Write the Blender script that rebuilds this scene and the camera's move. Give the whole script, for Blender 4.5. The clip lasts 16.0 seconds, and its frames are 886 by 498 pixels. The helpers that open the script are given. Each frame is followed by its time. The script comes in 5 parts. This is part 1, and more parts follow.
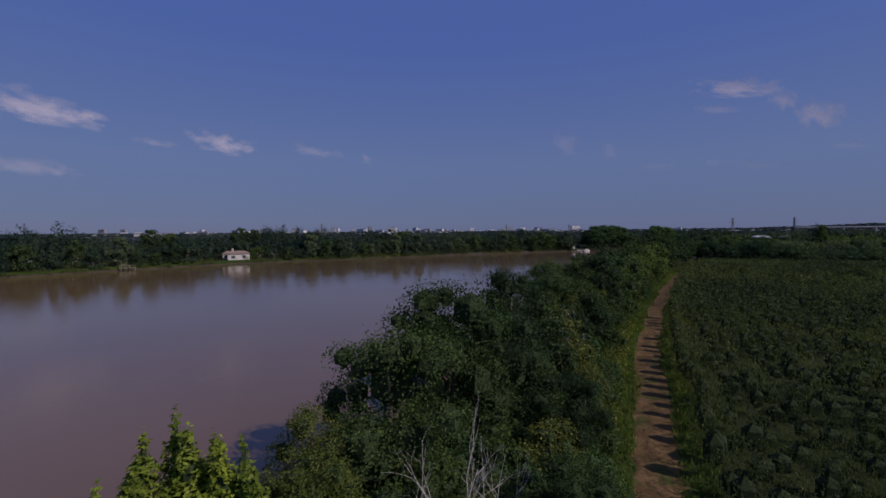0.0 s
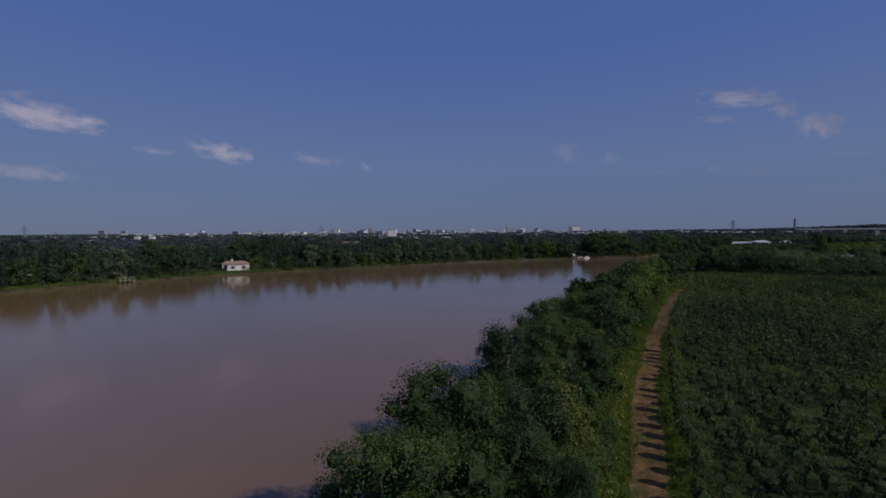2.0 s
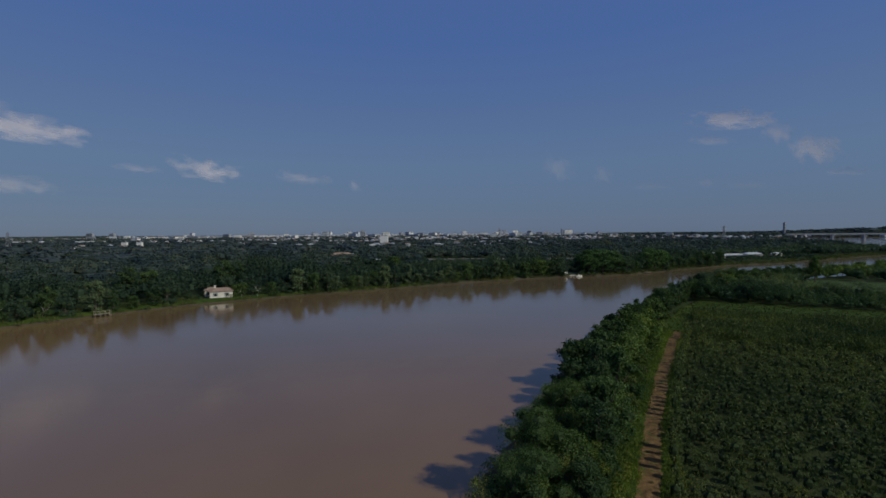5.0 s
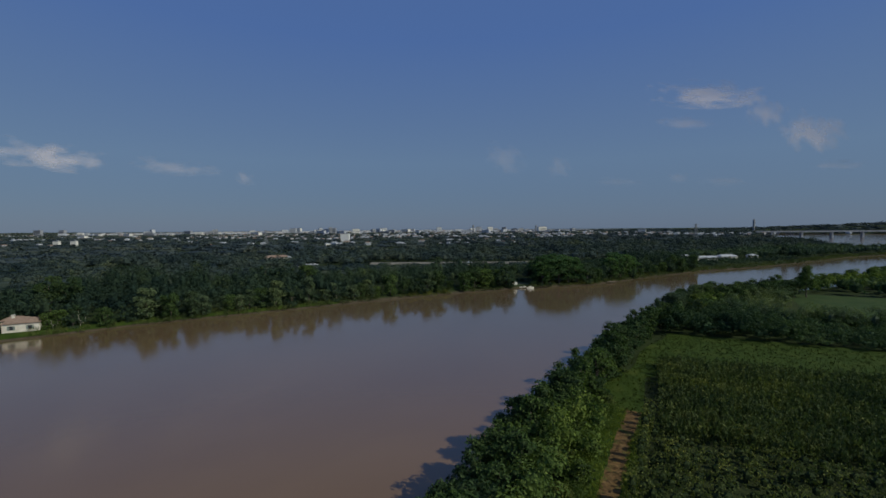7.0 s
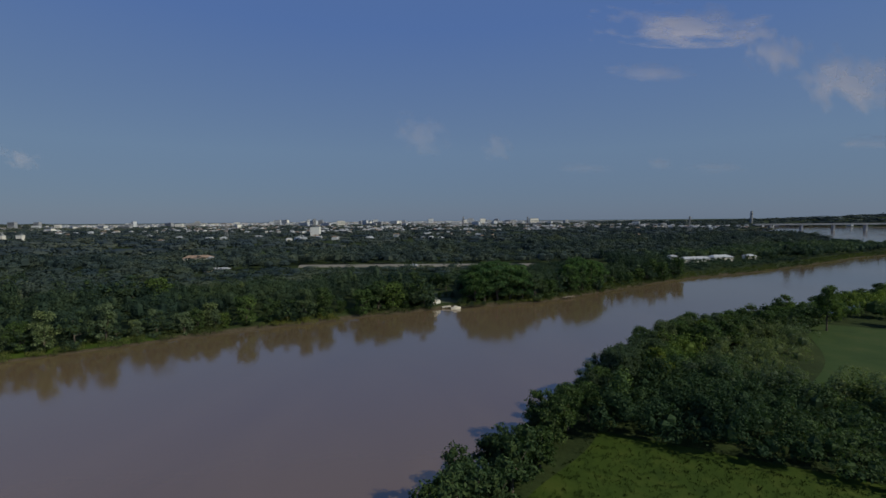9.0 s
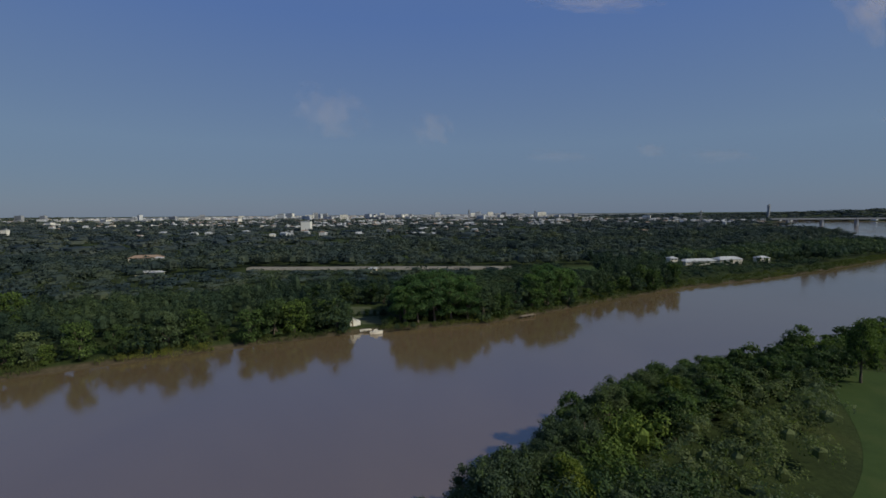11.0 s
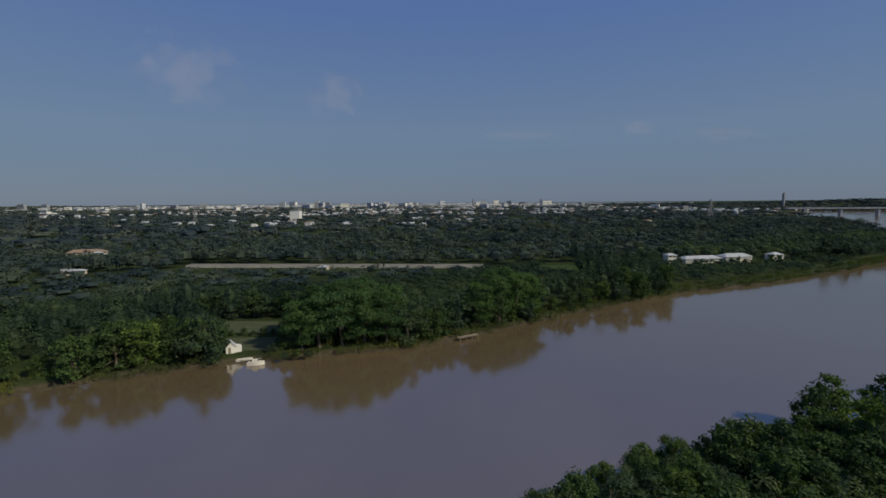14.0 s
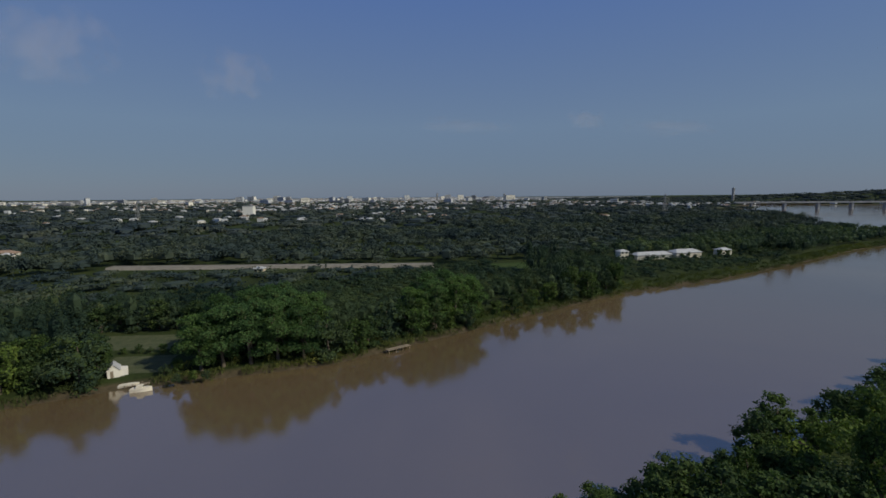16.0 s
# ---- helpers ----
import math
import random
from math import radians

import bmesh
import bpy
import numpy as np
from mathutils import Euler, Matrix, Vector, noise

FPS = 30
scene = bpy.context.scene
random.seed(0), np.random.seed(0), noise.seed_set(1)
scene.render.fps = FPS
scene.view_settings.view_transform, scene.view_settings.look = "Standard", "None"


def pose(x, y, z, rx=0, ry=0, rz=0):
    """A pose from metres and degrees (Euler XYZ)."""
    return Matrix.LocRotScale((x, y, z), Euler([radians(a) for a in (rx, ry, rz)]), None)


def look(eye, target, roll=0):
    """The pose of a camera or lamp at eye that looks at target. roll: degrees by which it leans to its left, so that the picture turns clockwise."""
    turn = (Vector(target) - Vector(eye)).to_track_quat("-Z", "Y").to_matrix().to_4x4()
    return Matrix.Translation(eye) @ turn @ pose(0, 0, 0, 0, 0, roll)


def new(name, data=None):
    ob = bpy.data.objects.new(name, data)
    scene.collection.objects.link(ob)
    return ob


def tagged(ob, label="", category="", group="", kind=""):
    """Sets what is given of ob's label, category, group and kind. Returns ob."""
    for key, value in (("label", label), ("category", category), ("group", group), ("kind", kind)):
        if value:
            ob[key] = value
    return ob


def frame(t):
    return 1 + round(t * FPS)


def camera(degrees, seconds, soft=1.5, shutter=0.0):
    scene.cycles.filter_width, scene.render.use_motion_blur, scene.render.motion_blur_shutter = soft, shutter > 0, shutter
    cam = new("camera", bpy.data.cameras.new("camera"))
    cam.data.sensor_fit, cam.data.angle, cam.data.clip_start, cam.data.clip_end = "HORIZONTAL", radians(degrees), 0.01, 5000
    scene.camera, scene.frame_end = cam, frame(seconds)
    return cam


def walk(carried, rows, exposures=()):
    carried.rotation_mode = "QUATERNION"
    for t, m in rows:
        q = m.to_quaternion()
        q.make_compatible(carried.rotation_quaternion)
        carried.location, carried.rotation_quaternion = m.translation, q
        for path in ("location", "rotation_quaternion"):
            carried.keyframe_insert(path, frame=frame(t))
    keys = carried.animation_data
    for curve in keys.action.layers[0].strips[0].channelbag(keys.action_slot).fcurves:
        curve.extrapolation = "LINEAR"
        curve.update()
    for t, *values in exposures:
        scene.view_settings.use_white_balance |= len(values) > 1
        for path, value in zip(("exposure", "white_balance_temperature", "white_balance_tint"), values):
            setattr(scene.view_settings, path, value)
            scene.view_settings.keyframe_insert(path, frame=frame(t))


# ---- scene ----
cam = camera(90, 16.0, soft=1.6)
LEVEL = pose(0, 0, 0, 0, 0, -0.45)   # the camera leans a little
ROWS = [
    (0, pose(-0.29, -0.11, 13.31, 87.596, 0, 0.015) @ LEVEL),
    (1, pose(-0.07, 0.16, 15.48, 87.604, 0, 0.115) @ LEVEL),
    (2, pose(0.08, 0.18, 18.14, 87.622, 0, 0.052) @ LEVEL),
    (3, pose(0.10, 0.07, 21.51, 87.670, 0, -0.083) @ LEVEL),
    (4, pose(-0.06, -0.04, 25.83, 87.762, 0, -0.195) @ LEVEL),
    (4.2, pose(-0.12, -0.05, 26.83, 87.788, 0, -0.206) @ LEVEL),
    (4.75, pose(0.47, 2.65, 28.96, 87.758, 0, -0.593) @ LEVEL),
    (5.3, pose(3.71, 10.95, 30.54, 87.566, 0, -1.205) @ LEVEL),
    (5.9, pose(10.51, 24.80, 31.79, 87.297, 0, -2.053) @ LEVEL),
    (6.5, pose(21.10, 41.78, 32.78, 87.113, 0, -2.950) @ LEVEL),
    (7, pose(32.72, 56.67, 33.61, 87.124, 0, -3.629) @ LEVEL),
    (7.5, pose(44.16, 71.80, 33.92, 87.041, 0, -4.170) @ LEVEL),
    (8, pose(55.63, 86.87, 34.76, 86.764, 0, -4.447) @ LEVEL),
    (8.5, pose(67.53, 101.52, 35.74, 86.518, 0, -4.325) @ LEVEL),
    (9, pose(79.43, 116.26, 37.07, 85.962, 0, -3.885) @ LEVEL),
    (9.75, pose(94.22, 133.58, 38.04, 85.633, 0, -3.221) @ LEVEL),
    (10.5, pose(106.63, 147.01, 38.80, 85.306, 0, -2.669) @ LEVEL),
    (11.5, pose(120.03, 161.47, 39.46, 84.854, 0, -2.083) @ LEVEL),
    (12.5, pose(130.59, 174.03, 39.77, 84.367, 0, -1.641) @ LEVEL),
    (13.5, pose(139.07, 185.60, 39.87, 83.851, 0, -1.307) @ LEVEL),
    (15, pose(149.54, 199.46, 40.17, 83.079, 0, -0.923) @ LEVEL),
    (15.5, pose(152.78, 202.06, 40.48, 82.845, 0, -0.804) @ LEVEL),
    (16, pose(153.68, 203.06, 40.53, 82.845, 0, -5.504) @ LEVEL),
]
EXPOSURES = [(0, 0.05, 6120, 26), (2, 0.07, 6220, 17), (4, 0.1, 6350, 7), (7, 0.24, 6600, -1), (9, 0.35, 6900, 0), (12.5, 0.41, 7200, 1), (16, 0.41, 7280, 1)]
walk(cam, ROWS, EXPOSURES)

# ---- world and sun ----
SUN_AZ, SUN_EL = 116.0, 38.0   # degrees clockwise from +y, and above the horizon
world = bpy.data.worlds.new("sky")
scene.world = world
world.use_nodes = True
wn = world.node_tree
sky = wn.nodes.new("ShaderNodeTexSky")
sky.sky_type, sky.sun_disc = "NISHITA", False
sky.sun_elevation, sky.sun_rotation = radians(SUN_EL), radians(SUN_AZ)
sky.air_density, sky.dust_density, sky.ozone_density = 1.0, 0.2, 3.0
back = wn.nodes["Background"]
back.inputs["Strength"].default_value = 0.055
wn.links.new(sky.outputs[0], back.inputs["Color"])
# the clear blue of the upper sky over a greyer blue towards the horizon
coord, axes, tone = wn.nodes.new("ShaderNodeTexCoord"), wn.nodes.new("ShaderNodeSeparateXYZ"), wn.nodes.new("ShaderNodeValToRGB")
wn.links.new(coord.outputs["Generated"], axes.inputs[0])
wn.links.new(axes.outputs["Z"], tone.inputs[0])
for e, (p, c) in zip([tone.color_ramp.elements[0], tone.color_ramp.elements.new(0.16), tone.color_ramp.elements.new(0.4), tone.color_ramp.elements.new(0.6), tone.color_ramp.elements[-1]],
                     [(0.0, (0.086, 0.122, 0.213)), (0.14, (0.099, 0.15, 0.27)), (0.38, (0.063, 0.117, 0.311)), (0.58, (0.06, 0.111, 0.3)), (1.0, (0.085, 0.118, 0.215))]):
    e.position, e.color = p, (*c, 1)
blue, both = wn.nodes.new("ShaderNodeBackground"), wn.nodes.new("ShaderNodeMixShader")
wn.links.new(tone.outputs[0], blue.inputs["Color"])
both.inputs[0].default_value = 0.89
wn.links.new(back.outputs[0], both.inputs[1])
wn.links.new(blue.outputs[0], both.inputs[2])
wn.links.new(both.outputs[0], wn.nodes["World Output"].inputs[0])
sun = new("sun", bpy.data.lights.new("sun", "SUN"))
sun.data.energy, sun.data.angle, sun.data.color = 2.4, radians(0.55), (1.0, 0.93, 0.82)
saz, sel = radians(SUN_AZ), radians(SUN_EL)
sun.matrix_world = look((300 * math.sin(saz) * math.cos(sel), 300 * math.cos(saz) * math.cos(sel), 300 * math.sin(sel)), (0, 0, 0))

# ---- materials ----
def material(name):
    m = bpy.data.materials.new(name)
    m.use_nodes = True
    return m, m.node_tree, m.node_tree.nodes["Principled BSDF"]


def ramp(nt, fac, stops):
    r = nt.nodes.new("ShaderNodeValToRGB")
    while len(r.color_ramp.elements) < len(stops):
        r.color_ramp.elements.new(0.5)
    for e, (p, c) in zip(r.color_ramp.elements, stops):
        e.position, e.color = p, (*c, 1)
    nt.links.new(fac, r.inputs[0])
    return r.outputs[0]


def noise_fac(nt, scale, detail=4, rough=0.6, coord="Object", stretch=(1, 1, 1), warp=0.0):
    tc, mp, n = nt.nodes.new("ShaderNodeTexCoord"), nt.nodes.new("ShaderNodeMapping"), nt.nodes.new("ShaderNodeTexNoise")
    mp.inputs["Scale"].default_value = stretch
    n.inputs["Scale"].default_value, n.inputs["Detail"].default_value, n.inputs["Roughness"].default_value = scale, detail, rough
    n.inputs["Distortion"].default_value = warp
    nt.links.new(tc.outputs[coord], mp.inputs[0])
    nt.links.new(mp.outputs[0], n.inputs["Vector"])
    return n.outputs["Fac"]


def mix_col(nt, fac, a, b, mode="MIX"):
    x = nt.nodes.new("ShaderNodeMix")
    x.data_type, x.blend_type = "RGBA", mode
    for sock, v in ((x.inputs["Factor"], fac), (x.inputs[6], a), (x.inputs[7], b)):
        if hasattr(v, "default_value"):
            nt.links.new(v, sock)
        else:
            sock.default_value = v if isinstance(v, float) else (*v, 1)
    return x.outputs[2]


def bump(nt, bsdf, fac, strength, distance):
    b = nt.nodes.new("ShaderNodeBump")
    b.inputs["Strength"].default_value, b.inputs["Distance"].default_value = strength, distance
    nt.links.new(fac, b.inputs["Height"])
    nt.links.new(b.outputs[0], bsdf.inputs["Normal"])


def leaf_material(name, dark, mid, light, through_light=0.34, stems=0.0):
    m, nt, b = material(name)
    oi, ge = nt.nodes.new("ShaderNodeObjectInfo"), nt.nodes.new("ShaderNodeNewGeometry")
    c1 = ramp(nt, ge.outputs["Random Per Island"], [(0.0, dark), (0.55, mid), (1.0, light)])
    tone = ramp(nt, oi.outputs["Random"], [(0.0, (0.62, 0.66, 0.6)), (0.5, (1, 1, 1)), (1.0, (1.3, 1.2, 0.9))])
    c2 = mix_col(nt, 1.0, c1, tone, "MULTIPLY")
    patch = ramp(nt, noise_fac(nt, 0.35, 3), [(0.3, (0.75, 0.8, 0.78)), (0.7, (1.15, 1.1, 1.0))])
    c3 = mix_col(nt, 1.0, c2, patch, "MULTIPLY")
    stand = ramp(nt, noise_fac(nt, 0.02, 4), [(0.36, (0.55, 0.64, 0.76)), (0.5, (1, 1, 1)), (0.64, (1.45, 1.32, 0.98))])
    c3 = mix_col(nt, 1.0, c3, stand, "MULTIPLY")
    if stems:
        # plants that stand joined differ from one to the next
        tc, vo, sp = nt.nodes.new("ShaderNodeTexCoord"), nt.nodes.new("ShaderNodeTexVoronoi"), nt.nodes.new("ShaderNodeSeparateColor")
        vo.voronoi_dimensions = "2D"
        vo.inputs["Scale"].default_value = stems
        nt.links.new(tc.outputs["Object"], vo.inputs["Vector"])
        nt.links.new(vo.outputs["Color"], sp.inputs[0])
        each = ramp(nt, sp.outputs[0], [(0.0, (0.66, 0.7, 0.72)), (0.45, (0.95, 0.98, 1.0)), (0.8, (1.12, 1.08, 0.98)), (1.0, (1.45, 1.3, 1.05))])
        c3 = mix_col(nt, 1.0, c3, each, "MULTIPLY")
    nt.links.new(c3, b.inputs["Base Color"])
    b.inputs["Roughness"].default_value = 0.6
    b.inputs["Specular IOR Level"].default_value = 0.06
    tr, mx = nt.nodes.new("ShaderNodeBsdfTranslucent"), nt.nodes.new("ShaderNodeMixShader")
    nt.links.new(mix_col(nt, 1.0, c3, (1.0, 1.15, 0.6), "MULTIPLY"), tr.inputs[0])
    mx.inputs[0].default_value = through_light
    nt.links.new(b.outputs[0], mx.inputs[1])
    nt.links.new(tr.outputs[0], mx.inputs[2])
    nt.links.new(mx.outputs[0], nt.nodes["Material Output"].inputs[0])
    return m


def plain(name, stops, scale, rough=0.8, detail=5, metal=0.0, relief=0.0, relief_scale=None, coord="Object", stretch=(1, 1, 1)):
    m, nt, b = material(name)
    nt.links.new(ramp(nt, noise_fac(nt, scale, detail, 0.62, coord, stretch), stops), b.inputs["Base Color"])
    b.inputs["Roughness"].default_value, b.inputs["Metallic"].default_value = rough, metal
    if rough > 0.82:
        b.inputs["Specular IOR Level"].default_value = 0.12
    if relief:
        bump(nt, b, noise_fac(nt, relief_scale or scale * 4, 5, 0.6, coord, stretch), 0.6, relief)
    return m


LEAF = leaf_material("leaf_broad", (0.0495, 0.0828, 0.0312), (0.0826, 0.133, 0.0446), (0.132, 0.188, 0.0685), 0.32)
LEAF_LIGHT = leaf_material("leaf_young", (0.1620, 0.2210, 0.0300), (0.2700, 0.3380, 0.0480), (0.3915, 0.4420, 0.0780), 0.4)
LEAF_OLIVE = leaf_material("leaf_olive", (0.0799, 0.1034, 0.0343), (0.1331, 0.1631, 0.0502), (0.2134, 0.2333, 0.0792))
LEAF_WILLOW = leaf_material("leaf_willow", (0.08, 0.112, 0.065), (0.13, 0.172, 0.1), (0.185, 0.232, 0.14))
LEAF_DARK = leaf_material("leaf_dark", (0.0372, 0.0657, 0.0321), (0.0615, 0.1, 0.0463), (0.0944, 0.139, 0.0642), 0.34)
# far wood leaves, greyed and blued: distance haze put into their colour
LEAF_FAR_HAZED = leaf_material("leaf_wood_hazed", (0.0437, 0.0704, 0.0552), (0.0538, 0.0858, 0.0644), (0.0661, 0.0990, 0.0736), 0.32, 0.14)
LEAF_DISTANT_HAZED = leaf_material("leaf_distant_wood_hazed", (0.0520, 0.0702, 0.0864), (0.0624, 0.0819, 0.0985), (0.0728, 0.0923, 0.1080), 0.2, 0.03)
LEAF_PLAIN_HAZED = leaf_material("leaf_plain_wood_hazed", (0.0468, 0.0666, 0.0702), (0.0559, 0.0781, 0.0810), (0.0663, 0.0896, 0.0905), 0.26, 0.085)
LEAF_BUSH = leaf_material("leaf_bush", (0.0561, 0.0779, 0.0355), (0.0879, 0.1158, 0.0485), (0.1441, 0.1714, 0.0728), 0.3, 0.5)
# lumps inside the crowns: shade between the leaves put into a darker colour
INNER_SHADE = plain("inner_foliage_shade", [(0.3, (0.024, 0.04, 0.015)), (0.7, (0.05, 0.075, 0.028))], 1.2, 0.9)
BARK = plain("bark", [(0.3, (0.06, 0.05, 0.04)), (0.55, (0.12, 0.1, 0.08)), (0.75, (0.2, 0.18, 0.15))], 3.0, 0.9, relief=0.02, stretch=(3, 3, 0.6))
DEADWOOD = plain("dead_wood", [(0.3, (0.34, 0.31, 0.26)), (0.7, (0.6, 0.55, 0.48))], 3.0, 0.85)
TUFT = leaf_material("grass_blades", (0.0711, 0.116, 0.0284), (0.119, 0.175, 0.0416), (0.189, 0.233, 0.0718), 0.3)


def ground_material():
    m, nt, b = material("wooded_ground")
    a = ramp(nt, noise_fac(nt, 0.05, 6), [(0.3, (0.02, 0.03, 0.012)), (0.55, (0.032, 0.048, 0.017)), (0.75, (0.055, 0.066, 0.026))])
    c = ramp(nt, noise_fac(nt, 1.1, 5), [(0.3, (0.7, 0.7, 0.65)), (0.7, (1.2, 1.15, 1.1))])
    # bare mud on the lower slope of the banks
    tc, ax = nt.nodes.new("ShaderNodeTexCoord"), nt.nodes.new("ShaderNodeSeparateXYZ")
    nt.links.new(tc.outputs["Object"], ax.inputs[0])
    low = nt.nodes.new("ShaderNodeMapRange")
    low.inputs["From Min"].default_value, low.inputs["From Max"].default_value = -0.35, -0.9
    nt.links.new(ax.outputs["Z"], low.inputs["Value"])
    mud = ramp(nt, noise_fac(nt, 0.8, 5), [(0.3, (0.05, 0.042, 0.027)), (0.7, (0.1, 0.08, 0.054))])
    nt.links.new(mix_col(nt, low.outputs["Result"], mix_col(nt, 1.0, a, c, "MULTIPLY"), mud), b.inputs["Base Color"])
    b.inputs["Roughness"].default_value = 0.95
    b.inputs["Specular IOR Level"].default_value = 0.1
    bump(nt, b, noise_fac(nt, 2.5, 5), 0.7, 0.15)
    return m


def water_material():
    m, nt, b = material("silty_river_water")
    drift = noise_fac(nt, 0.012, 5, 0.55, "Object", (1, 0.6, 1), 0.8)
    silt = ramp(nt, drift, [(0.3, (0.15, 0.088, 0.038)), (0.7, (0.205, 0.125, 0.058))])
    # red silt downstream, greyer with higher IOR upstream to imitate grazing sky reflection
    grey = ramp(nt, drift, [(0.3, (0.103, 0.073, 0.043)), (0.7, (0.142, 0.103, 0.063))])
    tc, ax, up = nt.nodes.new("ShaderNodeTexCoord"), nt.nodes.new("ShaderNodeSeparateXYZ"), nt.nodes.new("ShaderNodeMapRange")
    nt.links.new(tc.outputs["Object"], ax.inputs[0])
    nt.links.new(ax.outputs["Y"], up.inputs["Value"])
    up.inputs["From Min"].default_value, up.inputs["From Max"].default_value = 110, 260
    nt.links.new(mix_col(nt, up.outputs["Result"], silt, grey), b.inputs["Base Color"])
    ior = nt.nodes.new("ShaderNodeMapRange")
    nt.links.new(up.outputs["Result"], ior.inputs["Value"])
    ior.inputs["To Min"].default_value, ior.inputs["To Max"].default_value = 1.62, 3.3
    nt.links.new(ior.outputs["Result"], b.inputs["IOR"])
    nt.links.new(ramp(nt, noise_fac(nt, 0.02, 4, 0.6), [(0.35, (0.05, 0.05, 0.05)), (0.65, (0.13, 0.13, 0.13))]), b.inputs["Roughness"])
    bump(nt, b, noise_fac(nt, 1.3, 6, 0.65, "Object", (1, 1, 1), 0.4), 0.12, 0.1)
    return m


def track_material():
    m, nt, b = material("dry_earth")
    a = ramp(nt, noise_fac(nt, 0.9, 7, 0.7), [(0.3, (0.07, 0.045, 0.022)), (0.48, (0.155, 0.096, 0.042)), (0.7, (0.27, 0.168, 0.078))])
    c = ramp(nt, noise_fac(nt, 9.0, 4, 0.7), [(0.3, (0.66, 0.66, 0.64)), (0.7, (1.15, 1.12, 1.1))])
    earth = mix_col(nt, 1.0, a, c, "MULTIPLY")
    # worn grass that creeps in over the earth
    patch = ramp(nt, noise_fac(nt, 0.55, 6, 0.68, "Object", (1, 1, 1), 0.6), [(0.54, (0, 0, 0)), (0.62, (0.85, 0.85, 0.85))])
    weeds = ramp(nt, noise_fac(nt, 5.0, 4), [(0.3, (0.045, 0.06, 0.014)), (0.7, (0.1, 0.115, 0.03))])
    nt.links.new(mix_col(nt, patch, earth, weeds), b.inputs["Base Color"])
    b.inputs["Roughness"].default_value = 0.95
    b.inputs["Specular IOR Level"].default_value = 0.1
    bump(nt, b, noise_fac(nt, 5.0, 6, 0.7), 0.8, 0.06)
    return m


def cloud_material(name, seed, amount):
    m, nt, b = material(name)
    nt.nodes.remove(b)
    tc = nt.nodes.new("ShaderNodeTexCoord")
    mp, n = nt.nodes.new("ShaderNodeMapping"), nt.nodes.new("ShaderNodeTexNoise")
    mp.inputs["Location"].default_value = (seed, seed * 1.7, 0)
    mp.inputs["Scale"].default_value = (1.9, 1.0, 1.2)
    n.inputs["Scale"].default_value, n.inputs["Detail"].default_value, n.inputs["Roughness"].default_value = 1.5, 6, 0.52
    nt.links.new(tc.outputs["Object"], mp.inputs[0])
    nt.links.new(mp.outputs[0], n.inputs["Vector"])
    ln = nt.nodes.new("ShaderNodeVectorMath")
    ln.operation = "LENGTH"
    nt.links.new(tc.outputs["Object"], ln.inputs[0])
    ed = nt.nodes.new("ShaderNodeMath")
    ed.operation = "SUBTRACT"
    nt.links.new(n.outputs["Fac"], ed.inputs[0])
    sc = nt.nodes.new("ShaderNodeMath")
    sc.operation, sc.inputs[1].default_value = "MULTIPLY", 0.42
    nt.links.new(ln.outputs["Value"], sc.inputs[0])
    nt.links.new(sc.outputs[0], ed.inputs[1])
    al = ramp(nt, ed.outputs[0], [(0.13, (0, 0, 0)), (0.42, (amount, amount, amount))])
    d, t, x = nt.nodes.new("ShaderNodeBsdfDiffuse"), nt.nodes.new("ShaderNodeBsdfTransparent"), nt.nodes.new("ShaderNodeMixShader")
    tl, x2 = nt.nodes.new("ShaderNodeBsdfTranslucent"), nt.nodes.new("ShaderNodeMixShader")
    d.inputs[0].default_value = tl.inputs[0].default_value = (0.92, 0.83, 0.84, 1)
    x2.inputs[0].default_value = 0.5
    nt.links.new(d.outputs[0], x2.inputs[1])
    nt.links.new(tl.outputs[0], x2.inputs[2])
    nt.links.new(al, x.inputs[0])
    nt.links.new(t.outputs[0], x.inputs[1])
    nt.links.new(x2.outputs[0], x.inputs[2])
    nt.links.new(x.outputs[0], nt.nodes["Material Output"].inputs[0])
    return m


GROUND, WATER, EARTH = ground_material(), water_material(), track_material()
MEADOW = plain("mown_meadow", [(0.25, (0.0221, 0.0408, 0.0066)), (0.5, (0.0357, 0.0595, 0.0085)), (0.75, (0.0638, 0.0808, 0.0152))], 0.25, 0.9, 8, relief=0.06, relief_scale=5)
DRY_GRASS = plain("dry_pale_grass", [(0.3, (0.05, 0.064, 0.034)), (0.5, (0.07, 0.082, 0.046)), (0.75, (0.1, 0.105, 0.062))], 0.5, 0.9, 8, relief=0.06, relief_scale=5)
# bush core lumps, no stems: inner shade given as dark colour
BUSH_CORE_SHADE = plain("bush_core_shade", [(0.3, (0.016, 0.026, 0.01)), (0.7, (0.034, 0.05, 0.018))], 1.2, 0.9)
CROP = plain("green_crop", [(0.25, (0.024, 0.044, 0.014)), (0.5, (0.036, 0.062, 0.018)), (0.75, (0.058, 0.074, 0.024))], 0.12, 0.9, 8, relief=0.1, relief_scale=3)
SOIL = plain("field_soil", [(0.3, (0.018, 0.028, 0.009)), (0.7, (0.042, 0.05, 0.018))], 0.6, 0.95, 6, relief=0.08)
WHITE_WALL = plain("white_render", [(0.3, (0.56, 0.54, 0.5)), (0.7, (0.74, 0.72, 0.67))], 0.4, 0.85)
CREAM_WALL = plain("cream_render", [(0.3, (0.52, 0.45, 0.34)), (0.7, (0.66, 0.58, 0.45))], 0.5, 0.85)
CITY_WALL = plain("pale_city_wall", [(0.3, (0.34, 0.36, 0.39)), (0.7, (0.62, 0.64, 0.67))], 0.02, 0.8)
